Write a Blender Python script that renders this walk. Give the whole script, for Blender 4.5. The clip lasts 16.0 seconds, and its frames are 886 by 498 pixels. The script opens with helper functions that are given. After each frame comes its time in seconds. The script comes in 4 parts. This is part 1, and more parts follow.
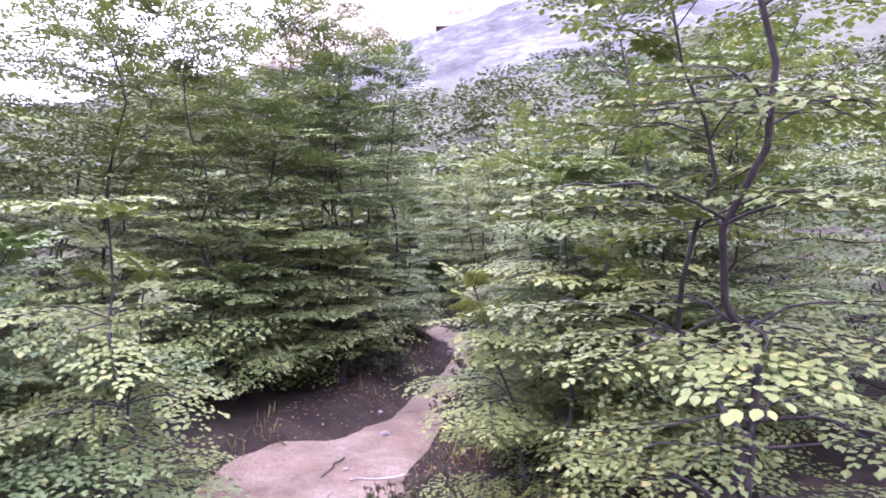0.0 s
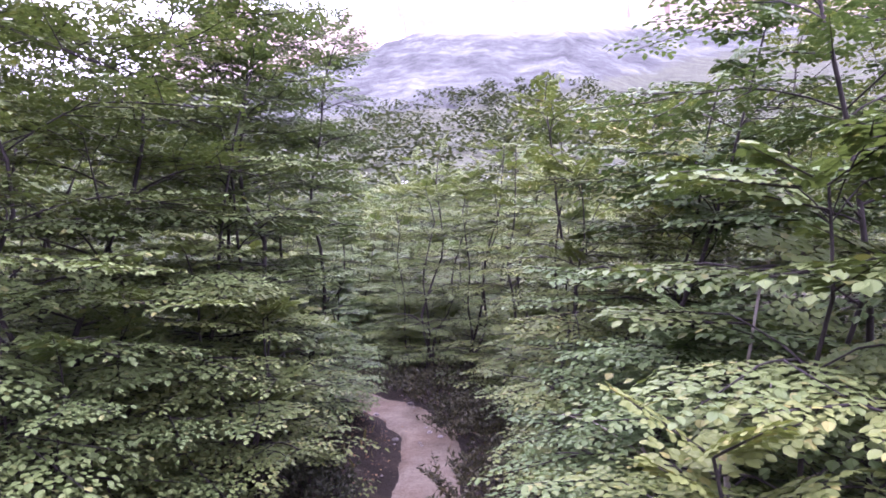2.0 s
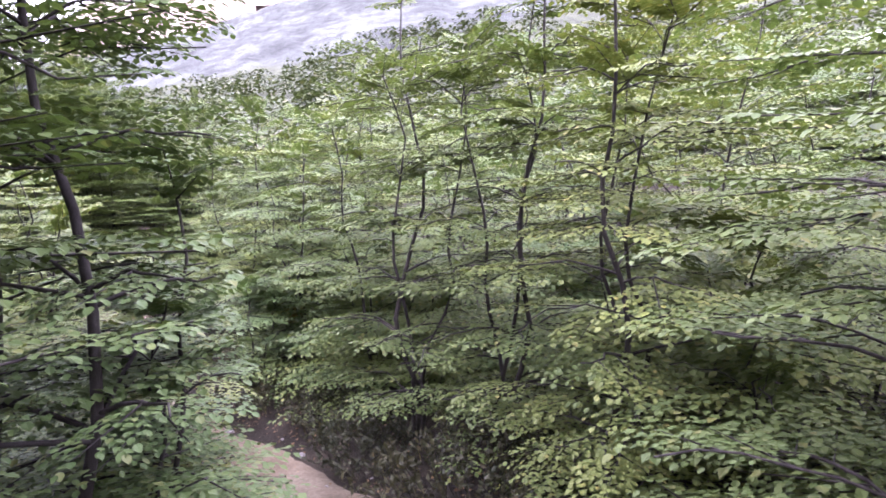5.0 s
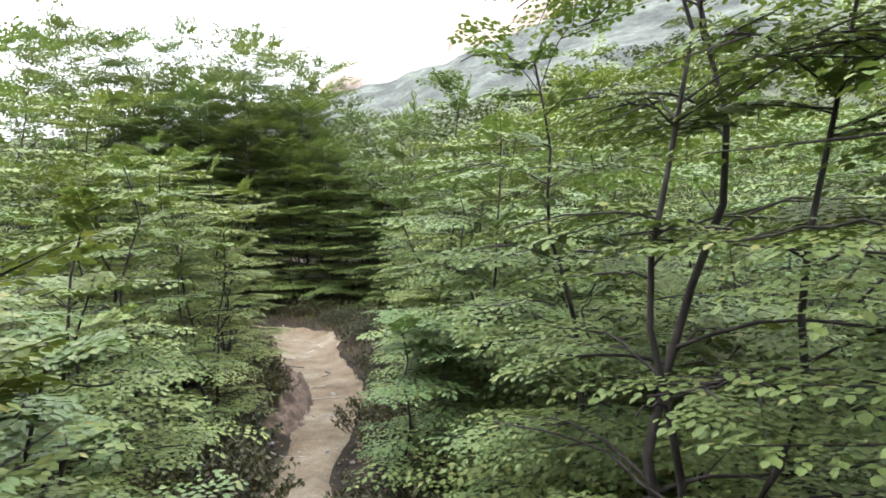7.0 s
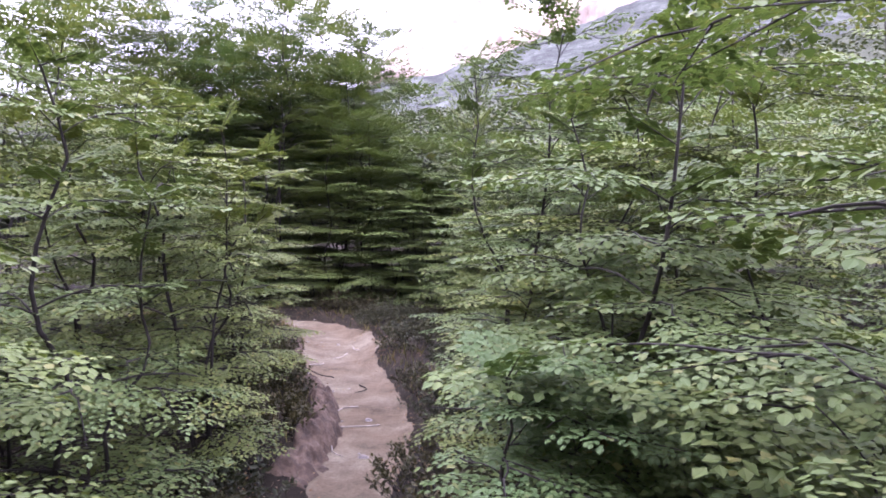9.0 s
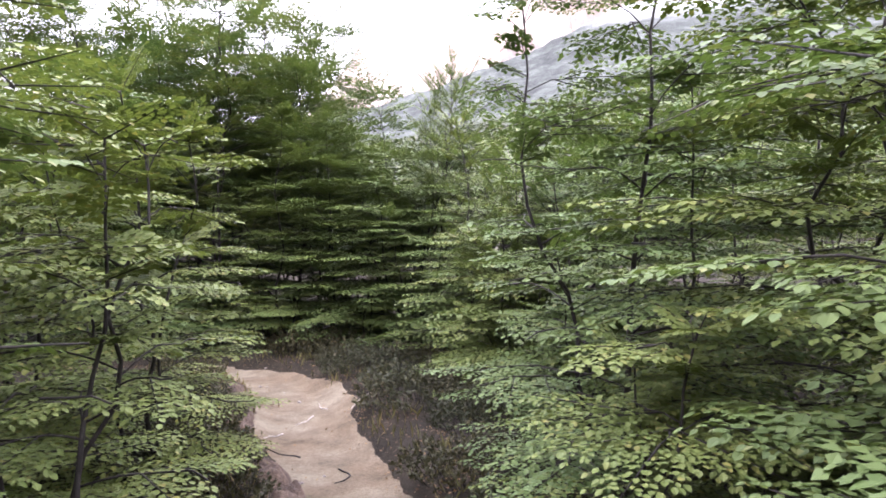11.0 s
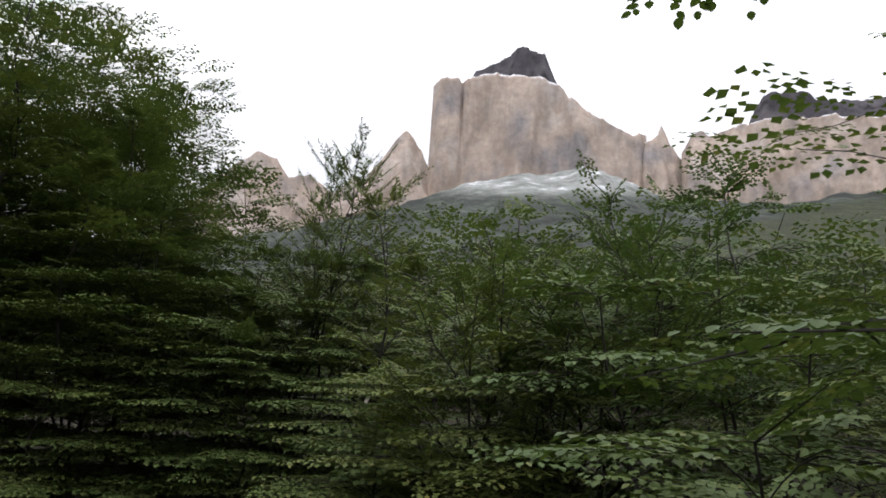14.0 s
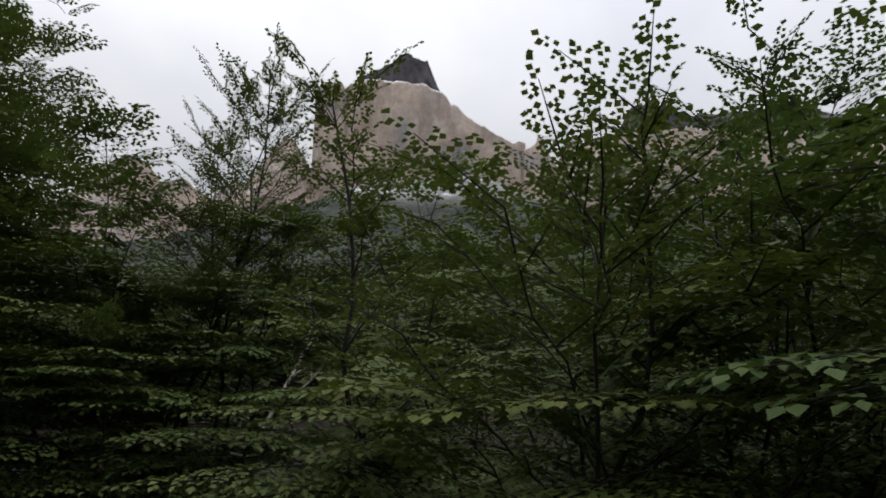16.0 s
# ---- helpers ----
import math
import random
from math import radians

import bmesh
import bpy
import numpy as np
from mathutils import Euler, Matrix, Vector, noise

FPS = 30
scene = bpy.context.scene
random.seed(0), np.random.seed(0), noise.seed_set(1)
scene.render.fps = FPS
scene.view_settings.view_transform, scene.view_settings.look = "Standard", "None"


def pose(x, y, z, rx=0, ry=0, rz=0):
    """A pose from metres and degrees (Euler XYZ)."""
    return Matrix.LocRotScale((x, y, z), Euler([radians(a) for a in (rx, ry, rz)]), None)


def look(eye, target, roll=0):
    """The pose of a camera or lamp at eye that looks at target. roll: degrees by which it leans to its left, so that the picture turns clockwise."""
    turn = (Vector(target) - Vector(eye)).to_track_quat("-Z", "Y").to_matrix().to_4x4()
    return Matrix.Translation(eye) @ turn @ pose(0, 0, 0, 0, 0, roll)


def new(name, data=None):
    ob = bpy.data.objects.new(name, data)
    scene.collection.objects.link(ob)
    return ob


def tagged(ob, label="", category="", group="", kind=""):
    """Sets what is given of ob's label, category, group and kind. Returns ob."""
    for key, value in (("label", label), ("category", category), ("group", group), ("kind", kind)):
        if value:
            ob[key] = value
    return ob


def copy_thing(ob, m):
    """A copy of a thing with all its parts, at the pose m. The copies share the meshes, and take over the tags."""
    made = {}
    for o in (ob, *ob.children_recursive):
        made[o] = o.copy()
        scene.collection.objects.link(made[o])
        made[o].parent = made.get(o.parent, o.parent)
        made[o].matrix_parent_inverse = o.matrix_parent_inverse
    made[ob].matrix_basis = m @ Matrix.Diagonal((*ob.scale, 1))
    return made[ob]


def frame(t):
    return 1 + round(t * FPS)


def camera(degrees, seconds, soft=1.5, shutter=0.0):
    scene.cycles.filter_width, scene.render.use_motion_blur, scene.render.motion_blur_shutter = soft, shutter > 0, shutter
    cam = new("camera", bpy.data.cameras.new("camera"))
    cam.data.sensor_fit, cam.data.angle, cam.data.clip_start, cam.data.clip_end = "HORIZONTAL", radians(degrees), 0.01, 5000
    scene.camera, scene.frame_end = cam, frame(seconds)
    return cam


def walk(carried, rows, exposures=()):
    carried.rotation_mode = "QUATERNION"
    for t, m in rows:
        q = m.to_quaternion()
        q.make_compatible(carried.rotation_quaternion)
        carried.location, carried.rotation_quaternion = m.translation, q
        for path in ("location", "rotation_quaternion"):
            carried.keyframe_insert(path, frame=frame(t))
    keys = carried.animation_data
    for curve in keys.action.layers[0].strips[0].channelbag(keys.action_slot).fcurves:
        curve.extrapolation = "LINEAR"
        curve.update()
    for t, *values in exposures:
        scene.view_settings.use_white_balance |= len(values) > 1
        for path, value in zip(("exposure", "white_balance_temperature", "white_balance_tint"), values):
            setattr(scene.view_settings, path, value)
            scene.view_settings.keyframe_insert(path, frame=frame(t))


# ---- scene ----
cam = camera(66.9, 16.0, soft=1.8)
walk(cam, [
    (0.0, pose(0.000, 0.000, 1.500, 87.5, -0.0, 0.0)),
    (0.5, pose(-0.145, 0.514, 1.473, 89.5, 1.6, 0.2)),
    (1.0, pose(-0.230, 1.022, 1.515, 87.1, 1.7, 4.1)),
    (1.5, pose(-0.390, 1.591, 1.486, 89.5, -2.0, -2.4)),
    (2.0, pose(-0.510, 2.198, 1.519, 90.4, -0.7, -9.8)),
    (2.5, pose(-0.530, 2.816, 1.577, 90.8, 2.2, -10.2)),
    (3.0, pose(-0.615, 3.420, 1.536, 88.4, 1.8, -15.8)),
    (3.5, pose(-0.570, 4.005, 1.520, 85.7, 3.7, -20.3)),
    (4.0, pose(-0.390, 4.646, 1.532, 83.9, 3.9, -17.7)),
    (6.5, pose(0.230, 7.622, 1.481, 88.7, 1.2, -2.9)),
    (7.0, pose(0.258, 8.144, 1.424, 88.5, 2.3, 6.1)),
    (7.5, pose(0.173, 8.529, 1.367, 87.7, 2.5, 8.1)),
    (8.0, pose(0.008, 9.013, 1.348, 88.5, 0.5, 5.8)),
    (8.5, pose(-0.112, 9.438, 1.310, 88.0, 3.3, 8.5)),
    (9.0, pose(-0.253, 9.836, 1.320, 88.1, -0.5, 9.5)),
    (11.5, pose(-1.142, 12.118, 1.196, 91.2, 1.6, 4.5)),
    (12.0, pose(-1.285, 12.658, 1.253, 91.9, 1.9, 7.6)),
    (12.5, pose(-1.494, 13.192, 1.215, 93.4, -2.1, 0.3)),
    (13.0, pose(-1.587, 13.606, 1.234, 97.7, -3.6, -8.4)),
    (13.5, pose(-1.610, 14.073, 1.291, 101.1, -3.1, -7.5)),
    (14.0, pose(-1.652, 14.542, 1.262, 103.7, -3.4, -9.0)),
    (14.5, pose(-1.656, 15.018, 1.291, 103.2, -1.6, -9.1)),
    (15.0, pose(-1.638, 15.540, 1.329, 103.7, -2.0, -7.7)),
    (15.5, pose(-1.781, 16.080, 1.300, 103.2, -1.6, -14.7)),
    (16.0, pose(-1.861, 16.550, 1.329, 104.5, -0.3, -18.3)),
], exposures=[(0.0, 1.65, 5480, 62), (2.5, 1.45, 5480, 62), (4.2, 1.85, 5480, 62), (6.3, 1.4, 6150, 14), (7.0, 1.25, 6150, 14), (7.6, 1.3, 6100, 12), (8.2, 1.15, 5750, 38), (9.2, 1.15, 5600, 46), (11.3, 1.3, 5950, 30), (12.5, 1.3, 5950, 29),
              (13.0, 0.95, 6100, 20), (13.5, 0.65, 6200, 14), (14.0, -0.9, 6300, 14), (14.5, -1.45, 6150, 16), (16.0, -1.7, 6300, 12)])

# ---- light: a bright overcast sky with a soft sun high behind the clouds ----
SUN_EL, SUN_AZ = radians(58), radians(250)
world = bpy.data.worlds.new("world")
scene.world = world
world.use_nodes = True
wn, wl = world.node_tree.nodes, world.node_tree.links
sky = wn.new("ShaderNodeTexSky")
sky.sky_type = "NISHITA"
sky.sun_disc = False
sky.sun_elevation, sky.sun_rotation = SUN_EL, SUN_AZ
coord = wn.new("ShaderNodeTexCoord")
cloud = wn.new("ShaderNodeTexNoise")
cloud.inputs["Scale"].default_value = 2.6
cloud.inputs["Detail"].default_value = 6
wl.new(coord.outputs["Generated"], cloud.inputs["Vector"])
shade = wn.new("ShaderNodeValToRGB")
shade.color_ramp.elements[0].position, shade.color_ramp.elements[0].color = 0.33, (23, 23.6, 24.8, 1)
shade.color_ramp.elements[1].position, shade.color_ramp.elements[1].color = 0.62, (29, 29, 29.2, 1)
wl.new(cloud.outputs["Fac"], shade.inputs["Fac"])
gap = wn.new("ShaderNodeValToRGB")
gap.color_ramp.elements[0].position, gap.color_ramp.elements[0].color = 0.14, (0.2, 0.2, 0.2, 1)
gap.color_ramp.elements[1].position, gap.color_ramp.elements[1].color = 0.22, (1, 1, 1, 1)
wl.new(cloud.outputs["Fac"], gap.inputs["Fac"])
mix = wn.new("ShaderNodeMixRGB")
wl.new(gap.outputs["Color"], mix.inputs["Fac"])
wl.new(sky.outputs["Color"], mix.inputs["Color1"])
wl.new(shade.outputs["Color"], mix.inputs["Color2"])
# an overcast sky is brighter overhead than at the horizon
part_up = wn.new("ShaderNodeSeparateXYZ")
wl.new(coord.outputs["Generated"], part_up.inputs["Vector"])
lift = wn.new("ShaderNodeMapRange")
lift.inputs["From Min"].default_value, lift.inputs["From Max"].default_value = 0.0, 1.0
lift.inputs["To Min"].default_value, lift.inputs["To Max"].default_value = 0.25, 1.95
wl.new(part_up.outputs["Z"], lift.inputs["Value"])
dome = wn.new("ShaderNodeMixRGB")
dome.blend_type = "MULTIPLY"
dome.inputs["Fac"].default_value = 1.0
wl.new(mix.outputs["Color"], dome.inputs["Color1"])
wl.new(lift.outputs["Result"], dome.inputs["Color2"])
wl.new(dome.outputs["Color"], wn["Background"].inputs["Color"])
wn["Background"].inputs["Strength"].default_value = 0.1

sun = new("sun", bpy.data.lights.new("sun", "SUN"))
sun.data.energy, sun.data.angle, sun.data.color = 1.1, radians(12), (1.0, 0.95, 0.88)
sun.matrix_world = look((0, 0, 0), (math.sin(SUN_AZ) * -math.cos(SUN_EL), math.cos(SUN_AZ) * -math.cos(SUN_EL), -math.sin(SUN_EL)))


# ---- materials ----
def material(name, rough=0.8, spec=0.3):
    m = bpy.data.materials.new(name)
    m.use_nodes = True
    b = m.node_tree.nodes["Principled BSDF"]
    b.inputs["Roughness"].default_value = rough
    b.inputs["Specular IOR Level"].default_value = spec
    return m, m.node_tree.nodes, m.node_tree.links, b


def noise_node(n, l, scale, detail=5, rough=0.6, stretch=(1, 1, 1), space="Object"):
    tc = n.new("ShaderNodeTexCoord")
    mp = n.new("ShaderNodeMapping")
    mp.inputs["Scale"].default_value = stretch
    t = n.new("ShaderNodeTexNoise")
    t.inputs["Scale"].default_value, t.inputs["Detail"].default_value, t.inputs["Roughness"].default_value = scale, detail, rough
    l.new(tc.outputs[space], mp.inputs["Vector"])
    l.new(mp.outputs["Vector"], t.inputs["Vector"])
    return t.outputs["Fac"]


def ramp(n, l, fac, *stops):
    r = n.new("ShaderNodeValToRGB")
    while len(r.color_ramp.elements) < len(stops):
        r.color_ramp.elements.new(0.5)
    for e, (p, c) in zip(r.color_ramp.elements, stops):
        e.position, e.color = p, (*c, 1)
    l.new(fac, r.inputs["Fac"])
    return r.outputs["Color"]


def blend(n, l, kind, fac, a, b):
    m = n.new("ShaderNodeMixRGB")
    m.blend_type = kind
    for socket, v in zip((m.inputs["Fac"], m.inputs["Color1"], m.inputs["Color2"]), (fac, a, b)):
        if isinstance(v, (int, float, tuple)):
            socket.default_value = v
        else:
            l.new(v, socket)
    return m.outputs["Color"]


def bump(n, l, b, height, strength, distance):
    u = n.new("ShaderNodeBump")
    u.inputs["Strength"].default_value, u.inputs["Distance"].default_value = strength, distance
    l.new(height, u.inputs["Height"])
    l.new(u.outputs["Normal"], b.inputs["Normal"])


def leaf_material(name, dark, mid, light, yellow, see=0.35):
    m, n, l, b = material(name, 0.55, 0.16)
    geo = n.new("ShaderNodeNewGeometry")
    info = n.new("ShaderNodeObjectInfo")
    c = ramp(n, l, geo.outputs["Random Per Island"], (0.0, dark), (0.45, mid), (0.9, light), (1.0, yellow))
    patch = ramp(n, l, noise_node(n, l, 1.7, 3), (0.3, (0.78, 0.84, 0.8)), (0.7, (1.16, 1.12, 0.95)))
    tree = ramp(n, l, info.outputs["Random"], (0.0, (0.8, 0.9, 0.92)), (1.0, (1.3, 1.14, 0.92)))
    c = blend(n, l, "MULTIPLY", 1.0, blend(n, l, "MULTIPLY", 1.0, c, patch), tree)
    l.new(c, b.inputs["Base Color"])
    t = n.new("ShaderNodeBsdfTranslucent")
    l.new(blend(n, l, "MULTIPLY", 1.0, c, (1.25, 1.32, 0.7, 1)), t.inputs["Color"])
    s = n.new("ShaderNodeMixShader")
    s.inputs["Fac"].default_value = see
    l.new(b.outputs["BSDF"], s.inputs[1])
    l.new(t.outputs["BSDF"], s.inputs[2])
    l.new(s.outputs["Shader"], n["Material Output"].inputs["Surface"])
    return m


LEAF = leaf_material("beech_leaf", (0.069, 0.1, 0.037), (0.078, 0.11, 0.04), (0.088, 0.12, 0.044), (0.128, 0.135, 0.052), 0.21)
HEATH = leaf_material("heath_leaf", (0.024, 0.027, 0.016), (0.036, 0.038, 0.022), (0.052, 0.05, 0.03), (0.075, 0.062, 0.04), 0.15)
LITTER = leaf_material("dry_leaf", (0.06, 0.036, 0.022), (0.1, 0.06, 0.035), (0.15, 0.095, 0.05), (0.2, 0.14, 0.075), 0.1)
GRASS = leaf_material("dry_grass", (0.05, 0.055, 0.025), (0.08, 0.08, 0.035), (0.12, 0.11, 0.05), (0.18, 0.15, 0.08), 0.2)
MISTLE = leaf_material("mistletoe_stem", (0.06, 0.058, 0.018), (0.095, 0.088, 0.025), (0.13, 0.115, 0.034), (0.165, 0.14, 0.045), 0.15)
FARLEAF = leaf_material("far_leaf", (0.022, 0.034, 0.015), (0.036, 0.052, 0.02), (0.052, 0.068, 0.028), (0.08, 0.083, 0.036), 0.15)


def bark_material(name, a, c, d):
    m, n, l, b = material(name, 0.85, 0.2)
    f = noise_node(n, l, 22, 6, 0.65, (1, 1, 0.3))
    g = noise_node(n, l, 5, 3)
    col = blend(n, l, "MULTIPLY", 0.7, ramp(n, l, f, (0.3, a), (0.55, c), (0.75, d)), ramp(n, l, g, (0.35, (0.6, 0.6, 0.6)), (0.65, (1.2, 1.2, 1.15))))
    l.new(col, b.inputs["Base Color"])
    bump(n, l, b, f, 0.7, 0.01)
    return m


BARK = bark_material("bark", (0.012, 0.01, 0.009), (0.028, 0.024, 0.022), (0.07, 0.062, 0.056))
PALE = bark_material("weathered_wood", (0.16, 0.14, 0.12), (0.3, 0.27, 0.24), (0.45, 0.42, 0.38))


def dirt_material():
    m, n, l, b = material("trail_dirt", 0.95, 0.1)
    f = noise_node(n, l, 3.2, 8, 0.7)
    g = noise_node(n, l, 45, 6, 0.7)
    h = noise_node(n, l, 1.1, 3)
    col = ramp(n, l, f, (0.28, (0.066, 0.055, 0.038)), (0.48, (0.118, 0.1, 0.07)), (0.7, (0.17, 0.148, 0.106)))
    col = blend(n, l, "MULTIPLY", 0.8, col, ramp(n, l, g, (0.3, (0.62, 0.58, 0.55)), (0.6, (1.15, 1.15, 1.15))))
    col = blend(n, l, "MIX", 0.5, col, blend(n, l, "MULTIPLY", 1.0, col, ramp(n, l, h, (0.4, (0.8, 0.66, 0.55)), (0.62, (1.2, 1.2, 1.2)))))
    l.new(col, b.inputs["Base Color"])
    bump(n, l, b, blend(n, l, "ADD", 0.5, g, f), 0.8, 0.02)
    return m


def soil_material():
    m, n, l, b = material("forest_floor", 0.95, 0.1)
    f = noise_node(n, l, 2.4, 8, 0.7)
    g = noise_node(n, l, 60, 5, 0.7)
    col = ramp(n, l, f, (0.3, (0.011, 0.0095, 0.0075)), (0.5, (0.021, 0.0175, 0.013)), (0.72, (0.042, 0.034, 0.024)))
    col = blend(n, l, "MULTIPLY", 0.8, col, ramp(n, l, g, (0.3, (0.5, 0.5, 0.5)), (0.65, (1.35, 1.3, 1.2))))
    l.new(col, b.inputs["Base Color"])
    bump(n, l, b, g, 0.8, 0.03)
    return m


def stone_material(name, a, c, d, scale):
    m, n, l, b = material(name, 0.85, 0.25)
    f = noise_node(n, l, scale, 7, 0.65)
    g = noise_node(n, l, scale * 9, 5, 0.7)
    col = ramp(n, l, f, (0.3, a), (0.5, c), (0.72, d))
    col = blend(n, l, "MULTIPLY", 0.6, col, ramp(n, l, g, (0.3, (0.6, 0.6, 0.6)), (0.6, (1.15, 1.15, 1.15))))
    l.new(col, b.inputs["Base Color"])
    bump(n, l, b, g, 0.6, 0.4 / scale)
    return m


def hill_material():
    """Scree and slabs above, dark low woodland below and in the gullies."""
    m, n, l, b = material("scree", 0.95, 0.1)
    f = noise_node(n, l, 0.02, 8, 0.75, (1, 0.22, 1.0))
    g = noise_node(n, l, 0.08, 6, 0.8, (1, 0.2, 1.0))
    rock = ramp(n, l, f, (0.36, (0.015, 0.018, 0.015)), (0.5, (0.04, 0.046, 0.038)), (0.64, (0.085, 0.096, 0.079)))
    rock = blend(n, l, "MULTIPLY", 0.85, rock, ramp(n, l, g, (0.35, (0.5, 0.5, 0.52)), (0.62, (1.25, 1.25, 1.25))))
    wood = ramp(n, l, g, (0.35, (0.022, 0.027, 0.016)), (0.65, (0.055, 0.062, 0.036)))
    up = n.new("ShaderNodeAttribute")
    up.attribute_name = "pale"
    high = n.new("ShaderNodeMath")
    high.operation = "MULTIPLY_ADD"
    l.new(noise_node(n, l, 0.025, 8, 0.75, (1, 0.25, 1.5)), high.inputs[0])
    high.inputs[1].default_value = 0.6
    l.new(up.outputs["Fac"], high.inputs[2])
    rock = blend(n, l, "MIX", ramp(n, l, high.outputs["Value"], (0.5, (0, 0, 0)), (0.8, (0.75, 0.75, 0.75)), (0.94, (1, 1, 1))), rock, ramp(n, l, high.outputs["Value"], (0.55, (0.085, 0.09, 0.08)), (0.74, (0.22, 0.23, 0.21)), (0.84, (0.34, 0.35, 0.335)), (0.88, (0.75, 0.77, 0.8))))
    at = n.new("ShaderNodeAttribute")
    at.attribute_name = "wood"
    edge = n.new("ShaderNodeMath")
    edge.operation = "MULTIPLY_ADD"
    l.new(noise_node(n, l, 0.03, 5, 0.65, (1, 0.3, 1)), edge.inputs[0])
    edge.inputs[1].default_value = 0.5
    l.new(at.outputs["Fac"], edge.inputs[2])
    mask = ramp(n, l, edge.outputs["Value"], (0.48, (0, 0, 0)), (0.56, (1, 1, 1)))
    l.new(blend(n, l, "MIX", mask, rock, wood), b.inputs["Base Color"])
    bump(n, l, b, g, 0.6, 4.0)
    return m


def cliff_material(name, a, c, d, snow=True):
    m, n, l, b = material(name, 0.9, 0.15)
    f = noise_node(n, l, 0.0065, 9, 0.6, (1, 1, 0.7))
    streak = noise_node(n, l, 0.03, 7, 0.7, (1, 1, 0.16))
    g = noise_node(n, l, 0.05, 7, 0.75)
    col = ramp(n, l, f, (0.34, a), (0.5, c), (0.66, d))
    col = blend(n, l, "MULTIPLY", 0.4, col, ramp(n, l, streak, (0.34, (0.58, 0.58, 0.6)), (0.6, (1.15, 1.14, 1.12))))
    col = blend(n, l, "MULTIPLY", 0.5, col, ramp(n, l, g, (0.35, (0.6, 0.6, 0.6)), (0.6, (1.2, 1.2, 1.2))))
    if snow:
        geo = n.new("ShaderNodeNewGeometry")
        sep = n.new("ShaderNodeSeparateXYZ")
        l.new(geo.outputs["Normal"], sep.inputs["Vector"])
        ad = n.new("ShaderNodeMath")
        ad.operation = "MULTIPLY_ADD"
        l.new(sep.outputs["Z"], ad.inputs[0])
        ad.inputs[1].default_value = 0.4
        half = n.new("ShaderNodeMath")
        half.operation = "MULTIPLY"
        l.new(g, half.inputs[0])
        half.inputs[1].default_value = 0.6
        l.new(half.outputs["Value"], ad.inputs[2])
        col = blend(n, l, "MIX", ramp(n, l, ad.outputs["Value"], (0.6, (0, 0, 0)), (0.64, (1, 1, 1))), col, (0.8, 0.82, 0.86, 1))
    l.new(col, b.inputs["Base Color"])
    bump(n, l, b, blend(n, l, "ADD", 0.8, streak, g), 0.4, 8.0)
    return m


DIRT, SOIL = dirt_material(), soil_material()
STONE = stone_material("pale_stone", (0.13, 0.11, 0.1), (0.2, 0.185, 0.17), (0.28, 0.265, 0.25), 6)
BANK = stone_material("bank_earth", (0.03, 0.022, 0.017), (0.08, 0.056, 0.04), (0.17, 0.125, 0.09), 9)
SLAB = stone_material("hill_boulder", (0.4, 0.4, 0.4), (0.55, 0.55, 0.55), (0.7, 0.7, 0.7), 1.5)
SCREE = hill_material()
GRANITE = cliff_material("granite_cliff", (0.27, 0.25, 0.245), (0.43, 0.35, 0.29), (0.47, 0.42, 0.385))
SLATE = cliff_material("dark_caprock", (0.05, 0.047, 0.052), (0.075, 0.07, 0.077), (0.11, 0.1, 0.105), False)


# ---- mesh helpers ----
def mesh_object(name, verts, faces, mat, parent=None, label="", smooth=False):
    """One mesh object from arrays of corners and of triangles or quads."""
    verts, faces = np.asarray(verts, np.float32), np.asarray(faces, np.int32)
    me = bpy.data.meshes.new(name)
    k = faces.shape[1]
    me.vertices.add(len(verts))
    me.vertices.foreach_set("co", verts.ravel())
    me.loops.add(faces.size)
    me.loops.foreach_set("vertex_index", faces.ravel())
    me.polygons.add(len(faces))
    me.polygons.foreach_set("loop_start", np.arange(0, faces.size, k, dtype=np.int32))
    me.polygons.foreach_set("use_smooth", np.full(len(faces), smooth))
    me.update(calc_edges=True)
    me.materials.append(mat)
    ob = new(name, me)
    ob.parent = parent
    return tagged(ob, label)


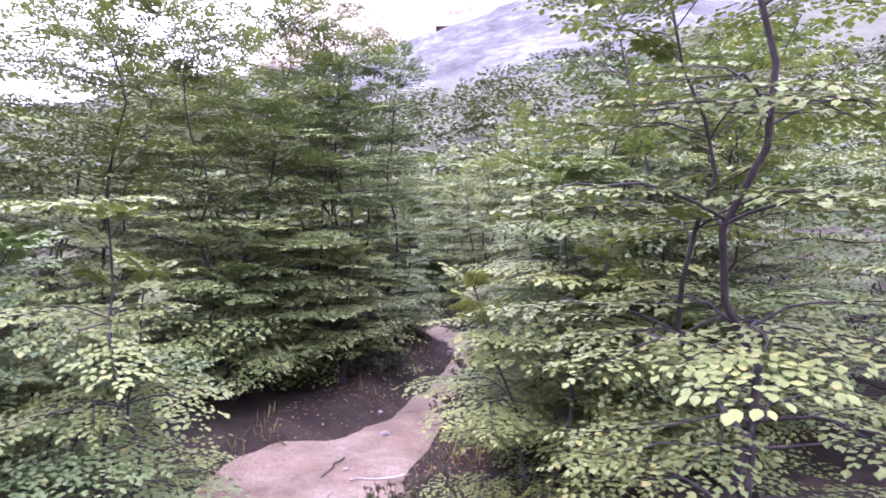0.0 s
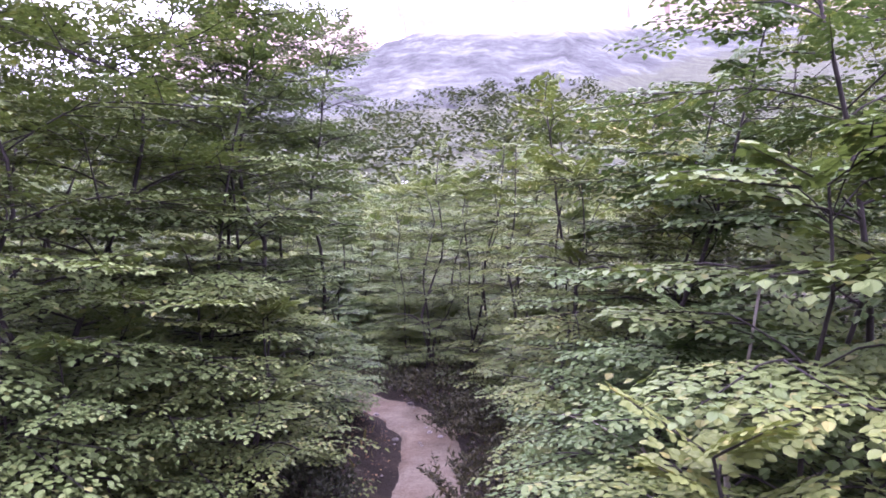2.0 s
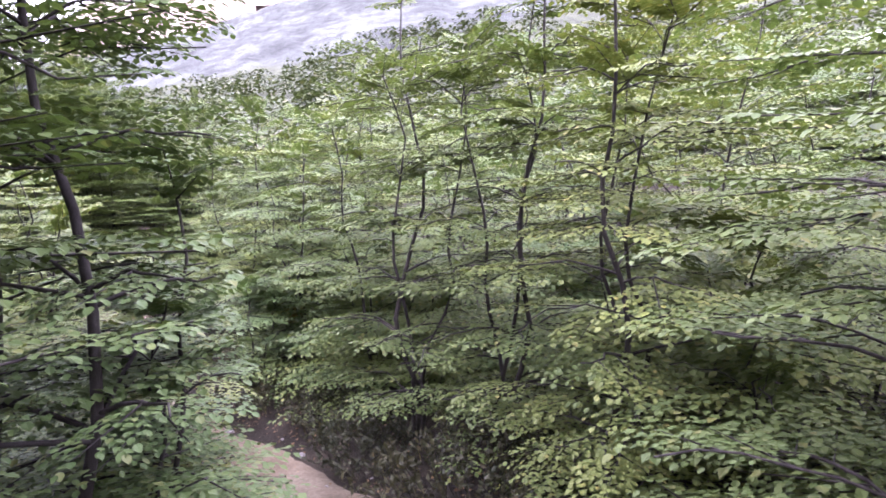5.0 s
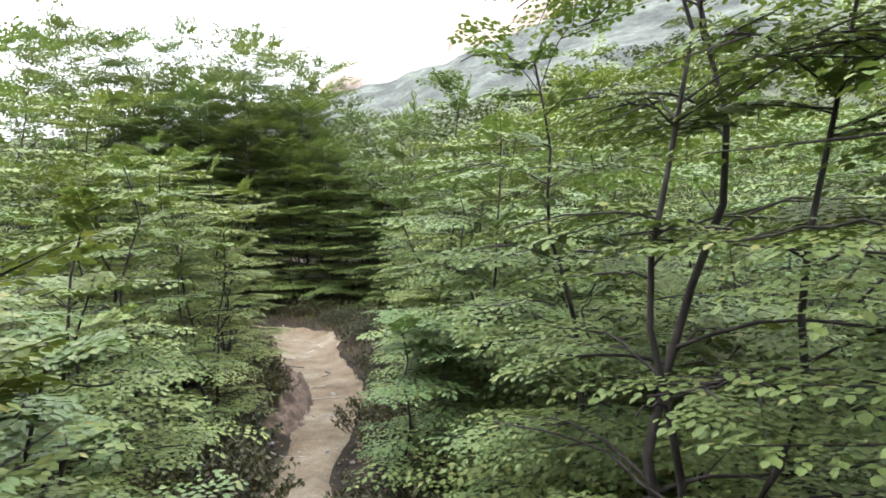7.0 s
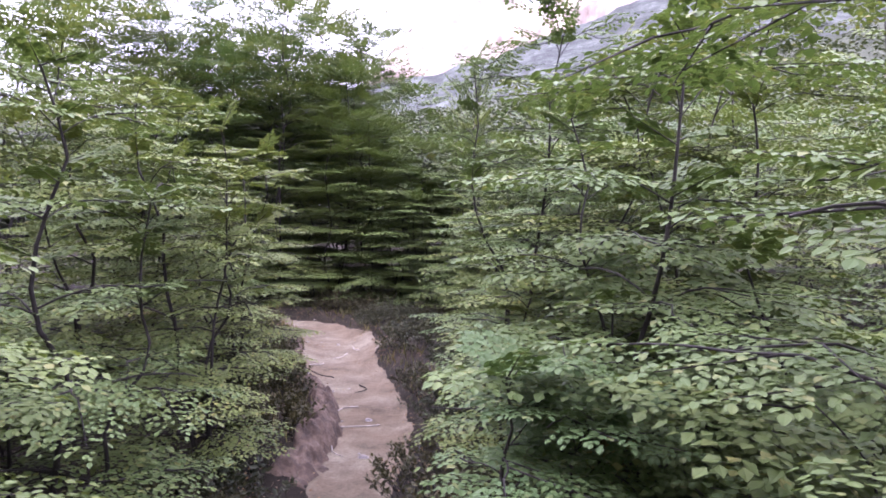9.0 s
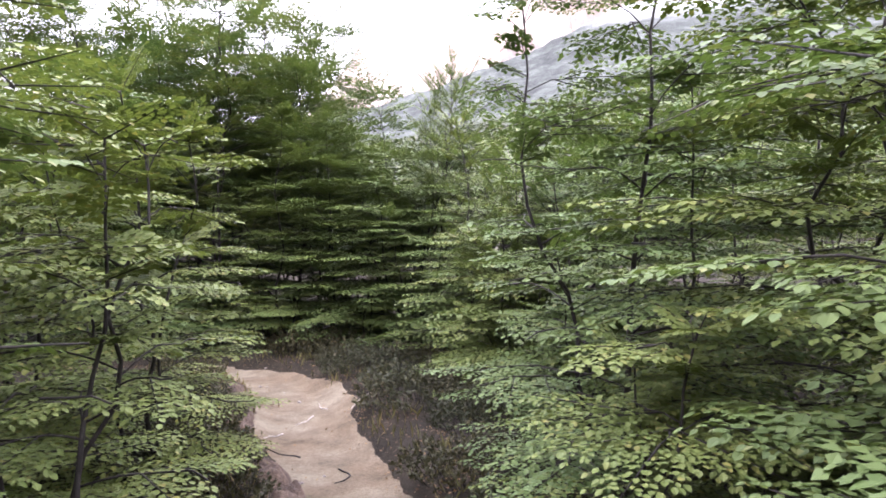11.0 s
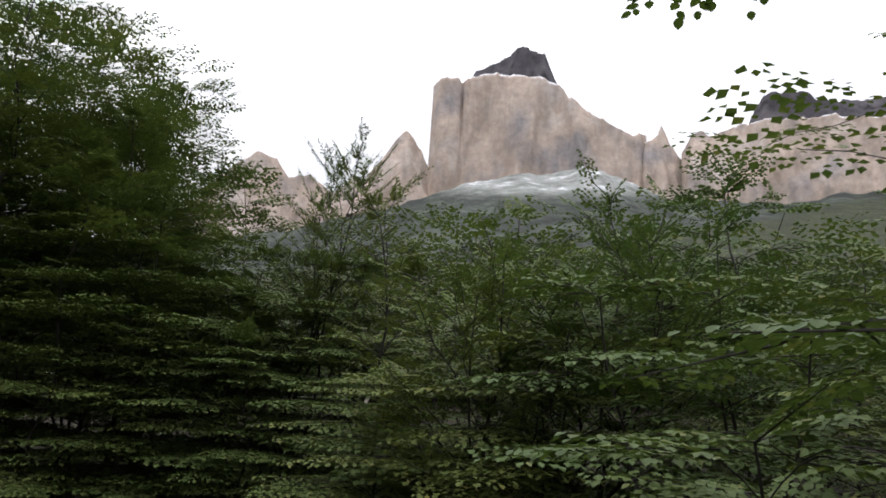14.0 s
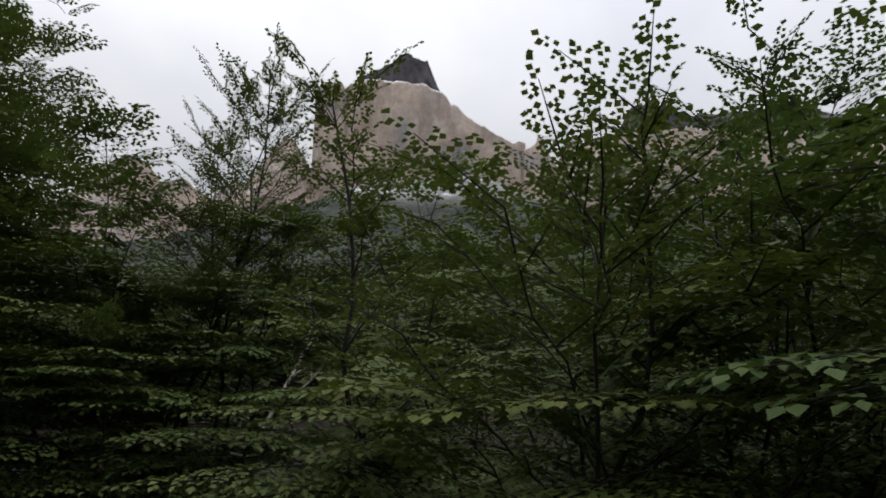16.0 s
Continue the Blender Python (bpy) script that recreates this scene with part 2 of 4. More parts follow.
class Soup:
    """Gathers tubes, strips and leaves into one mesh."""

    def __init__(self):
        self.v, self.f, self.n = [], [], 0

    def add(self, v, f):
        self.v.append(np.asarray(v, float))
        self.f.append(np.asarray(f, int) + self.n)
        self.n += len(v)

    def tube(self, pts, radii, sides=5):
        pts, radii = np.asarray(pts, float), np.asarray(radii, float)
        d = np.gradient(pts, axis=0)
        d /= np.linalg.norm(d, axis=1)[:, None] + 1e-9
        up = np.where(np.abs(d[:, 2:3]) > 0.9, np.array([[1.0, 0, 0]]), np.array([[0, 0, 1.0]]))
        a = np.cross(d, up)
        a /= np.linalg.norm(a, axis=1)[:, None] + 1e-9
        b = np.cross(d, a)
        w = np.linspace(0, 2 * np.pi, sides, endpoint=False)
        ring = a[:, None] * np.cos(w)[None, :, None] + b[:, None] * np.sin(w)[None, :, None]
        v = (pts[:, None] + ring * radii[:, None, None]).reshape(-1, 3)
        i = (np.arange(len(pts) - 1)[:, None] * sides + np.arange(sides)[None]).ravel()
        j = (np.arange(len(pts) - 1)[:, None] * sides + (np.arange(sides)[None] + 1) % sides).ravel()
        f = np.concatenate([np.stack([i, j, j + sides], 1), np.stack([i, j + sides, i + sides], 1)])
        self.add(v, f)

    def leaves(self, p, d, nrm, size, wide=0.84, full=False):
        """Pointed leaves, folded along the midrib, from base p along d."""
        d = d / (np.linalg.norm(d, axis=1)[:, None] + 1e-9)
        s = np.cross(d, nrm)
        s /= np.linalg.norm(s, axis=1)[:, None] + 1e-9
        nn = np.cross(s, d)
        L = size[:, None]
        m = len(p)
        tip = p + d * L - nn * L * 0.07
        if full:
            prof = ((0.13, 0.3), (0.42, 0.5), (0.76, 0.34))
            r = [p + d * L * a + s * L * wide * w + nn * L * (0.05 - 0.06 * a * a) for a, w in prof]
            q = [p + d * L * a - s * L * wide * w + nn * L * (0.05 - 0.06 * a * a) for a, w in prof]
            v = np.stack([p, *r, tip, *q[::-1]], 1).reshape(-1, 3)
            f = np.array([[0, 1, 2], [0, 2, 4], [2, 3, 4], [0, 4, 6], [4, 5, 6], [0, 6, 7]])
            k = 8
        else:
            r = p + d * L * 0.48 + s * L * wide * 0.52 + nn * L * 0.06
            q = p + d * L * 0.48 - s * L * wide * 0.52 + nn * L * 0.06
            v = np.stack([p, r, tip, q], 1).reshape(-1, 3)
            f = np.array([[0, 1, 2], [0, 2, 3]])
            k = 4
        self.add(v, (np.arange(m)[:, None, None] * k + f[None]).reshape(-1, 3))

    def out(self, name, mat, parent=None, label="", smooth=False):
        return mesh_object(name, np.concatenate(self.v), np.concatenate(self.f), mat, parent, label, smooth)


def smooth_step(t):
    t = np.clip(t, 0, 1)
    return t * t * (3 - 2 * t)


def value_noise(x, y, seed=0):
    """Smooth noise in -1..1 on arrays."""
    xi, yi = np.floor(x), np.floor(y)
    fx, fy = smooth_step(x - xi), smooth_step(y - yi)

    def h(a, b):
        s = np.sin(a * 127.1 + b * 311.7 + seed * 74.7) * 43758.5453
        return (s - np.floor(s)) * 2 - 1
    return (h(xi, yi) * (1 - fx) + h(xi + 1, yi) * fx) * (1 - fy) + (h(xi, yi + 1) * (1 - fx) + h(xi + 1, yi + 1) * fx) * fy


def fractal(x, y, octaves=4, seed=0):
    total, amp = 0, 1.0
    for k in range(octaves):
        total = total + amp * value_noise(x * 2 ** k, y * 2 ** k, seed + k)
        amp *= 0.5
    return total


# ---- the lie of the land ----
TRAIL = np.array([(0.3, -3), (0.1, -1), (-0.25, 1), (-0.55, 2.8), (-0.6, 4.0), (-0.12, 5.5), (0.28, 7.0), (0.36, 8.2), (0.08, 9.3),
                  (-0.55, 10.8), (-1.27, 12.4), (-1.39, 13.5), (-1.6, 14.7), (-2.03, 15.9), (-2.62, 17.0), (-3.0, 18.2),
                  (-3.7, 19.4), (-4.8, 20.2), (-6.8, 20.3), (-9, 19.2)])
_k = np.concatenate([[0], np.cumsum(np.hypot(*np.diff(TRAIL, axis=0).T))])
_s = np.arange(0, _k[-1], 0.08)
LINE = np.stack([np.interp(_s, _k, TRAIL[:, 0]), np.interp(_s, _k, TRAIL[:, 1])], 1)
for _ in range(14):
    LINE[1:-1] = (LINE[:-2] + 2 * LINE[1:-1] + LINE[2:]) / 4


def half_width(s, side):
    """Half the trail's width along its length, wider on the bend where it opens out."""
    y = np.interp(s, _s[:len(LINE)], LINE[:, 1])
    w = 0.2 + 0.13 * smooth_step((y - 13.5) / 2.5) - 0.05 * np.exp(-((y - 7) / 1.6) ** 2) + 0.06 * value_noise(s * 0.9, s * 0 + side * 7, 3) + 0.05 * value_noise(s * 3.1, s * 0 + side * 3, 5)
    w = w + np.exp(-((y - 3.75) / 0.75) ** 2) * (0.75 if side < 0 else 0.1)
    return w + np.exp(-((y - 18.2) / 1.1) ** 2) * 0.14


def trail_distance(x, y):
    """How far outside the trail's edge a place lies (negative on it)."""
    shape = np.shape(x)
    p = np.stack([np.ravel(x), np.ravel(y)], 1)
    best = np.full(len(p), 1e9)
    near = (p[:, 0] > -12) & (p[:, 0] < 4) & (p[:, 1] > -6) & (p[:, 1] < 23)
    q = p[near]
    if len(q):
        d2 = ((q[:, None, :] - LINE[None, ::2, :]) ** 2).sum(2)
        i = d2.argmin(1)
        best[near] = np.sqrt(d2.min(1)) - 0.24 - np.exp(-((q[:, 1] - 3.75) / 0.75) ** 2) * 0.6 * (q[:, 0] < LINE[::2][i, 0])
    return best.reshape(shape)


def sky_line(az):
    """Elevation in degrees of the scree slope's crest, by compass angle from straight ahead."""
    return np.interp(az, [-180, -75, -30, -12, -2, 5, 10, 14, 20, 24, 27, 32, 60, 80, 180], [3, 4, 8.5, 12.6, 15.0, 17.8, 19.1, 20.1, 20.9, 19.4, 18.0, 17.6, 17, 4, 3])


def fall(y):
    """The ground drops a little along the walk."""
    return 0.2 * smooth_step((np.asarray(y, float) - 8) / 6)


def ground_height(x, y):
    x, y = np.asarray(x, float), np.asarray(y, float)
    r = np.hypot(x + 0.5, y - 9)
    az = np.degrees(np.arctan2(x, y - 9))
    far = np.clip((r - 13) / 110, 0, 1) ** 1.3 * 110 * np.tan(np.radians(sky_line(az) * 0.4))
    d = trail_distance(x, y)
    bed = -0.1 * (1 - smooth_step((d + 0.05) / 0.4)) - 0.0
    bumpy = 0.05 * fractal(x * 0.7, y * 0.7, 4, 2) * smooth_step((d + 0.1) / 0.5) + 0.09 * smooth_step(d / 0.5) * (d < 50)
    return far + bed + bumpy * (r < 60) - fall(y)


def axis(lo, hi, step, grow=1.1, reach=4000):
    mid = np.arange(lo, hi, step)
    tail = np.cumsum(step * grow ** np.arange(1, 90))
    tail = tail[tail < reach]
    return np.concatenate([lo - tail[::-1], mid, mid[-1] + tail])


def grid_faces(nu, nv):
    a = (np.arange(nu - 1)[:, None] * nv + np.arange(nv - 1)[None]).ravel()
    return np.stack([a, a + nv, a + nv + 1, a + 1], 1)


gx, gy = axis(-5, 3, 0.11), axis(-2, 21, 0.11)
X, Y = np.meshgrid(gx, gy, indexing="ij")
Z = ground_height(X, Y)
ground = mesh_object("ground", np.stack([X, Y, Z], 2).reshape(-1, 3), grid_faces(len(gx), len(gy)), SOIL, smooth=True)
tagged(ground, "dark forest floor of soil and leaf litter under the trees", "ground", kind="structure")

# the trodden earth lies 1 cm over the bed of the ground sheet, and dips under it at its edges
s = _s[:len(LINE)]
tang = np.gradient(LINE, axis=0)
tang /= np.linalg.norm(tang, axis=1)[:, None]
side = np.stack([tang[:, 1], -tang[:, 0]], 1)
cols = np.linspace(-1, 1, 17)
wl_, wr_ = half_width(s, -1) + 0.1, half_width(s, 1) + 0.1
off = np.where(cols[None] < 0, cols[None] * wl_[:, None], cols[None] * wr_[:, None])
TX, TY = LINE[:, 0:1] + side[:, 0:1] * off, LINE[:, 1:2] + side[:, 1:2] * off
TZ = ground_height(TX, TY) + 0.03 - 0.075 * np.abs(cols[None]) ** 6 + 0.009 * fractal(TX * 4, TY * 2, 4, 9)
trail = mesh_object("trail", np.stack([TX, TY, TZ], 2).reshape(-1, 3), grid_faces(*TX.shape)[:, ::-1], DIRT, smooth=True)
tagged(trail, "narrow trodden footpath of reddish tan dry earth", "path", kind="structure")

# ---- the scree slope and the peaks behind it ----
az = np.radians(np.arange(-80, 80.1, 0.35))
lev = np.linspace(0, 1, 80)
A, T = np.meshgrid(az, lev, indexing="ij")
deg = np.degrees(A)
R = 110 + 990 * T ** 1.4
crest = sky_line(deg) + 0.35 * fractal(deg * 0.3, deg * 0, 4, 4)
EL = crest * (0.36 + 0.64 * T ** 0.8) + T * (1 - T) * 1.1 * fractal(deg * 0.5, T * 2.5, 5, 6) + 0.08 * T * fractal(deg * 1.6, T * 9, 4, 8)
HZ = 1.4 + R * np.tan(np.radians(EL)) * np.where(T > 0.995, 0.9, 1.0)
HX, HY = -0.5 + R * np.sin(A), 9 + R * np.cos(A)
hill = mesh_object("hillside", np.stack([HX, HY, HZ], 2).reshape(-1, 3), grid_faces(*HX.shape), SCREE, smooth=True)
tagged(hill, "bare grey scree slope with dark scrub on its foot", "hillside", kind="structure")
wood = np.clip(0.5 * smooth_step((13.4 + 0.14 * np.clip(deg, -20, 40) - EL) / 4.0), 0, 0.5)
at = hill.data.attributes.new("wood", "FLOAT", "POINT")
at.data.foreach_set("value", wood.astype(np.float32).ravel())
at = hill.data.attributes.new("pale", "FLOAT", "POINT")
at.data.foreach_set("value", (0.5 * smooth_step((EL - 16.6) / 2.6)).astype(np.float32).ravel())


def cliff(name, a0, a1, radius, top_az, top_el, base_el, mat, parent, steep=0.12, rough=1.0, step=0.1, rows=56, seed=0, crack=-99):
    """A rock wall with a crown that falls away behind, fluted by upright cracks."""
    a = np.arange(a0, a1 + step, step)
    v = np.linspace(0, 1, rows)
    A, V = np.meshgrid(a, v, indexing="ij")
    top = np.interp(A, top_az, top_el) + 0.13 * rough * fractal(A * 1.6, A * 0, 5, seed)
    up = np.clip(V / 0.8, 0, 1)
    el = base_el + (top - base_el) * up ** 0.95
    back = np.clip((V - 0.8) / 0.2, 0, 1)
    r = radius * (1 + steep * up ** 1.5 * 0.35 + 0.3 * back ** 1.2)
    flute = fractal(A * 0.45, up * 1.6, 3, seed + 20) * 0.011 + fractal(A * 2.2, up * 6, 2, seed + 30) * 0.002
    flute = flute + 0.01 * np.exp(-((A - crack) / 0.13) ** 2) * up
    edge = np.clip(np.minimum(A - a0, a1 - A) / 0.9, 0, 1)
    r = r * (1 + rough * flute) + radius * 0.03 * (1 - edge) ** 2
    z = 1.4 + radius * np.tan(np.radians(el)) * (r / radius) ** (1 - back) * (1 - 0.35 * back)
    P = np.stack([r * np.sin(np.radians(A)) - 0.5, 9 + r * np.cos(np.radians(A)), z], 2).reshape(-1, 3)
    return mesh_object(name, P, grid_faces(*A.shape), mat, parent, smooth=True)


butte = tagged(new("mountain"), "tall granite butte with sheer tan walls and a dark slate summit", "mountain", group="peaks above the valley")
cliff("granite_wall", 6.3, 25.6, 1700, [6.3, 7, 8.6, 9.0, 9.4, 12, 16, 18, 20, 22, 24, 25.6], [27.4, 27.9, 28.0, 27.5, 28.0, 28.5, 28.3, 27.4, 25.8, 24.6, 23.5, 23.3], 16, GRANITE, butte, seed=1, crack=9.1)
cliff("slate_summit", 9.6, 18.2, 1800, [9.6, 10.2, 11.6, 12.4, 13.2, 14.0, 14.6, 15.2, 15.8, 16.5, 16.9, 17.3, 18.2], [27.6, 28.6, 29.0, 29.4, 29.9, 30.5, 30.7, 30.3, 30.3, 30.1, 29.2, 28.3, 26.8], 26.2, SLATE, butte, rough=1.4, step=0.06, rows=60, seed=2)
spur = tagged(new("mountain"), "small pale granite peak beside the butte", "mountain", group="peaks above the valley")
cliff("granite_wall", -0.6, 7.6, 1690, [-0.6, 1.0, 2.5, 3.4, 4.1, 4.9, 5.8, 6.6, 7.6], [16.2, 19.4, 21.3, 22.7, 23.4, 22.8, 21.4, 19.8, 17], 16, GRANITE, spur, seed=3)
ridge = tagged(new("mountain"), "far pale granite ridge with blunt towers", "mountain", group="peaks above the valley")
cliff("granite_wall", -16, 4.0, 2000, [-16, -13, -10.5, -8.5, -7.0, -5.8, -4, -2, 0, 1.6, 4.0], [12, 15.5, 18.8, 20.2, 19.8, 18.4, 18.9, 17.6, 19.2, 18.4, 16], 11, GRANITE, ridge, step=0.12, seed=4)
spire = tagged(new("mountain"), "narrow granite spire in the gap between the buttes", "mountain", group="peaks above the valley")
cliff("granite_wall", 24.6, 28.9, 1720, [24.6, 25.4, 26.0, 26.5, 26.8, 27.1, 27.6, 28.2, 28.9], [21.6, 22.6, 22.9, 23.2, 23.9, 23.4, 22.3, 21.4, 20.6], 16, GRANITE, spire, seed=5)
horn = tagged(new("mountain"), "second granite wall under a long dark slate summit", "mountain", group="peaks above the valley")
cliff("granite_wall", 28.4, 60, 1680, [28.4, 29.2, 30, 31, 33, 36, 40, 44, 50, 60], [21.6, 22.9, 23.2, 22.9, 23.5, 23.6, 23.3, 22.4, 21.5, 19], 16, GRANITE, horn, step=0.1, seed=6)
cliff("slate_summit", 33.2, 56, 1780, [33.2, 34.0, 34.8, 35.6, 37, 38.2, 39.0, 40, 43, 47, 52, 56], [22.6, 24.0, 25.1, 25.7, 25.6, 25.2, 24.6, 24.2, 24.0, 23.6, 22, 20], 21.5, SLATE, horn, step=0.08, rough=1.1, rows=50, seed=7)


# ---- trees ----
class Spray:
    """A flat fan of twigs with leaves in two rows, lying in its own plane."""

    def __init__(self, rng, length=0.45, leaf=0.03, gap=0.036, step=0.021, wide=0.5):
        P, D, S, self.twigs = [], [], [], []
        n = int(length / gap)
        bend = rng.uniform(-0.25, 0.25)
        for i in range(n + 1):
            u = (i + 0.6) / (n + 1)
            base = np.array([u * length, bend * u * u * length, -0.09 * u * u * length])
            sgn = 1 if i % 2 else -1
            if i == n:
                ang, ln = bend, 0.08
            else:
                ang = sgn * rng.uniform(0.75, 1.05) + bend * u
                ln = length * wide * math.sin(math.pi * (0.12 + 0.8 * u) ** 0.8) * rng.uniform(0.7, 1.2)
            d = np.array([math.cos(ang), math.sin(ang), -0.03])
            self.twigs.append((base, base + d * ln))
            m = max(2, int(ln / step))
            for j in range(m):
                w = (j + 0.7) / m
                p = base + d * ln * w + np.array([0, 0, -0.12 * ln * w * w])
                a = ang + (1 if j % 2 else -1) * rng.uniform(0.5, 0.95) * (1 if j < m - 1 else 0.1)
                P.append(p + rng.normal(0, 0.003, 3))
                D.append((math.cos(a), math.sin(a), rng.uniform(-0.16, 0.05) - 0.12 * w * w - (0.36 if j > m - 3 else 0)))
                S.append(leaf * rng.uniform(0.7, 1.25))
        self.main = np.array([[u * length, bend * u * u * length, -0.09 * u * u * length] for u in (0, 0.33, 0.66, 1)])
        self.P, self.D, self.S = np.array(P), np.array(D), np.array(S)
        self.N = np.tile([0, 0, 1.0], (len(P), 1)) + rng.normal(0, 0.08, (len(P), 3))


_r = np.random.default_rng(11)
FINE = [Spray(_r, _r.uniform(0.28, 0.4), 0.0225, 0.0255, 0.0138) for _ in range(8)]
MID = [Spray(_r, _r.uniform(0.34, 0.46), 0.0325, 0.036, 0.0215) for _ in range(6)]
TWIGGY = [Spray(_r, _r.uniform(0.2, 0.3), 0.021, 0.023, 0.0115, 0.34) for _ in range(6)]
COARSE = [Spray(_r, _r.uniform(0.5, 0.65), 0.052, 0.058, 0.036) for _ in range(6)]


def turn(az_, pitch, roll):
    ca, sa, cp, sp, cr, sr = math.cos(az_), math.sin(az_), math.cos(pitch), math.sin(pitch), math.cos(roll), math.sin(roll)
    rz = np.array([[ca, -sa, 0], [sa, ca, 0], [0, 0, 1]])
    ry = np.array([[cp, 0, -sp], [0, 1, 0], [sp, 0, cp]])
    rx = np.array([[1, 0, 0], [0, cr, -sr], [0, sr, cr]])
    return rz @ ry @ rx


def path_distance(x, y):
    return math.sqrt(((LINE - (x, y)) ** 2).sum(1).min())


def free_of_path(x, y, z, room=0.5):
    """Whether a place stays clear of the walker's way."""
    return z > 3.4 or path_distance(x, y) > (room if z > 0.75 else room - 0.12)


def beech(place, height, radius, seed, detail="fine", stems=1, lean=(0.0, 0.0), sparse=1.0, low=0.05, thick=0.38, room=0.5, up=0.0, label=""):
    """A southern beech: crooked stems and spreading limbs, each ending in a flat shelf of overlapping small leaves."""
    rng = np.random.default_rng(seed)
    # up: how steeply the limbs of an open, airy tree climb; 0 for the usual level shelves
    sprays = TWIGGY if up else {"fine": FINE, "near": FINE, "mid": MID, "coarse": COARSE}[detail]
    close = detail in ("fine", "near")
    root = new("beech_tree")
    crown, wood_ = Soup(), Soup()
    limbs_out = []

    def fan(limb, o, heading, pitch, scale):
        """One spray at o on a limb, unless it would reach over the path."""
        M = turn(heading, pitch + 0.55 * up, rng.normal(0, 0.16 if up else 0.035))
        far_ = path_distance(place[0] + o[0], place[1] + o[1]) if close else 9
        kind_ = sprays if far_ < 1.2 or up or not close else MID
        sp = kind_[rng.integers(len(kind_))]
        tip = sp.main[-1] @ M.T * scale + o
        if not free_of_path(place[0] + tip[0], place[1] + tip[1], tip[2], room):
            return
        full = far_ < 1.25
        keep = rng.random(len(sp.P)) < 0.94
        # leaves keep their true size whatever the fan's
        crown.leaves(sp.P[keep] @ M.T * scale + o, sp.D[keep] @ M.T, sp.N[keep] @ M.T, sp.S[keep], full=full)
        if close:
            limb.tube(sp.main[::3] @ M.T * scale + o, [0.0038, 0.0012], 3)

    for k in range(stems):
        turn_to = rng.uniform(0, 6.28) + k * 6.28 / stems
        spread = (0.15 if stems == 1 else 0.55) * radius
        top = np.array([lean[0] + spread * math.cos(turn_to), lean[1] + spread * math.sin(turn_to), height * (0.96 if k == 0 else rng.uniform(0.7, 0.92))])
        while not free_of_path(place[0] + top[0], place[1] + top[1], 1.0, room + 0.2) and abs(top[0]) + abs(top[1]) > 0.05:
            top[:2] *= 0.8
        u = np.linspace(0, 1, 14)
        wig = np.stack([np.interp(u, np.linspace(0, 1, 8), rng.normal(0, 0.027 * height, 8) * np.array([0, 0.6, 1, 1, 1, 0.8, 0.7, 0.4])) for _ in range(2)], 1)
        bow = u ** rng.uniform(0.85, 1.3)
        pts = np.stack([top[0] * bow + wig[:, 0], top[1] * bow + wig[:, 1], -0.12 + (top[2] + 0.12) * u], 1)
        rad = (0.0105 * height + 0.012) * thick * (1 - 0.88 * u) * (1 if k == 0 else 0.75) + 0.0025
        rad[0] *= 1.5
        wood_.tube(pts, rad, 8 if close else 5)
        # limbs stand in tiers, with dark gaps between the shelves
        gap_ = (0.33 if detail != "coarse" else 0.38) * (0.95 if height > 4 else 1) * (1 if height > 1.3 else 0.75)
        tiers = np.arange(max(0.1, low * height) + rng.uniform(0, gap_), top[2] * 0.97, gap_)
        round_ = 4 if stems == 1 else 3
        for i in range(len(tiers) * round_):
            tier = i // round_
            h = min(0.97, (tiers[tier] + rng.normal(0, 0.025)) / top[2])
            base = np.array([np.interp(h, u, pts[:, c]) for c in range(3)])
            a = turn_to + tier * 1.1 + (i % round_) * 6.283 / round_ + rng.uniform(-0.45, 0.45)
            size = (0.8 if stems > 1 else 1.0) * radius
            reach = max(0.16, size * (0.2 + 0.95 * math.sin(math.pi * min(0.92, 0.3 + 0.6 * h)) ** 0.8) * rng.uniform(0.6, 1.12) - 0.08)
            while reach > 0.1 and not free_of_path(place[0] + base[0] + reach * math.cos(a), place[1] + base[1] + reach * math.sin(a), base[2], room + 0.05):
                reach -= 0.08
            if reach < 0.1:
                continue
            rise = (0.05 + 0.25 * h + (2.2 * (h - 0.82) if h > 0.82 else 0)) * rng.uniform(0.7, 1.3)
            w = np.linspace(0, 1, 7)
            wob = rng.normal(0, 0.055, 7) * w * reach
            rise = rise + up * rng.uniform(0.8, 1.3)
            zz = base[2] + reach * rise * (w if up else np.sin(np.minimum(w * 2.7, 1.9))) - 0.03 * reach * w ** 3 + rng.normal(0, 0.008, 7) * w
            lp = np.stack([base[0] + w * reach * math.cos(a) - wob * math.sin(a), base[1] + w * reach * math.sin(a) + wob * math.cos(a), zz], 1)
            limb = Soup() if close else wood_
            limb.tube(lp, np.linspace(np.interp(h, u, rad) * 0.5, 0.0028, 7), 5 if close else 3)
            count = max(3, int((2.4 + reach * (4.0 if detail != "coarse" else 2.0)) * sparse))
            tilt = rng.normal(0.0, 0.05) + (0.34 * h if height > 3.4 else 0)
            for j in range(count):
                q = 1.0 if j == 0 else 0.26 + 0.72 * (j - 0.5 + rng.uniform(-0.3, 0.3)) / count
                o = np.array([np.interp(q, w, lp[:, c]) for c in range(3)])
                swing = (1 if j % 2 else -1) * rng.uniform(0.5, 1.15) if j else rng.uniform(-0.2, 0.2)
                fan(limb, o, a + swing, tilt + rng.normal(0, 0.045) + (2.4 if height > 2.2 else 0.8) * max(0, h - 0.8), rng.uniform(0.8, 1.15) * (1 - 1.4 * max(0, h - 0.75)))
            if limb is not wood_:
                limbs_out.append(limb)
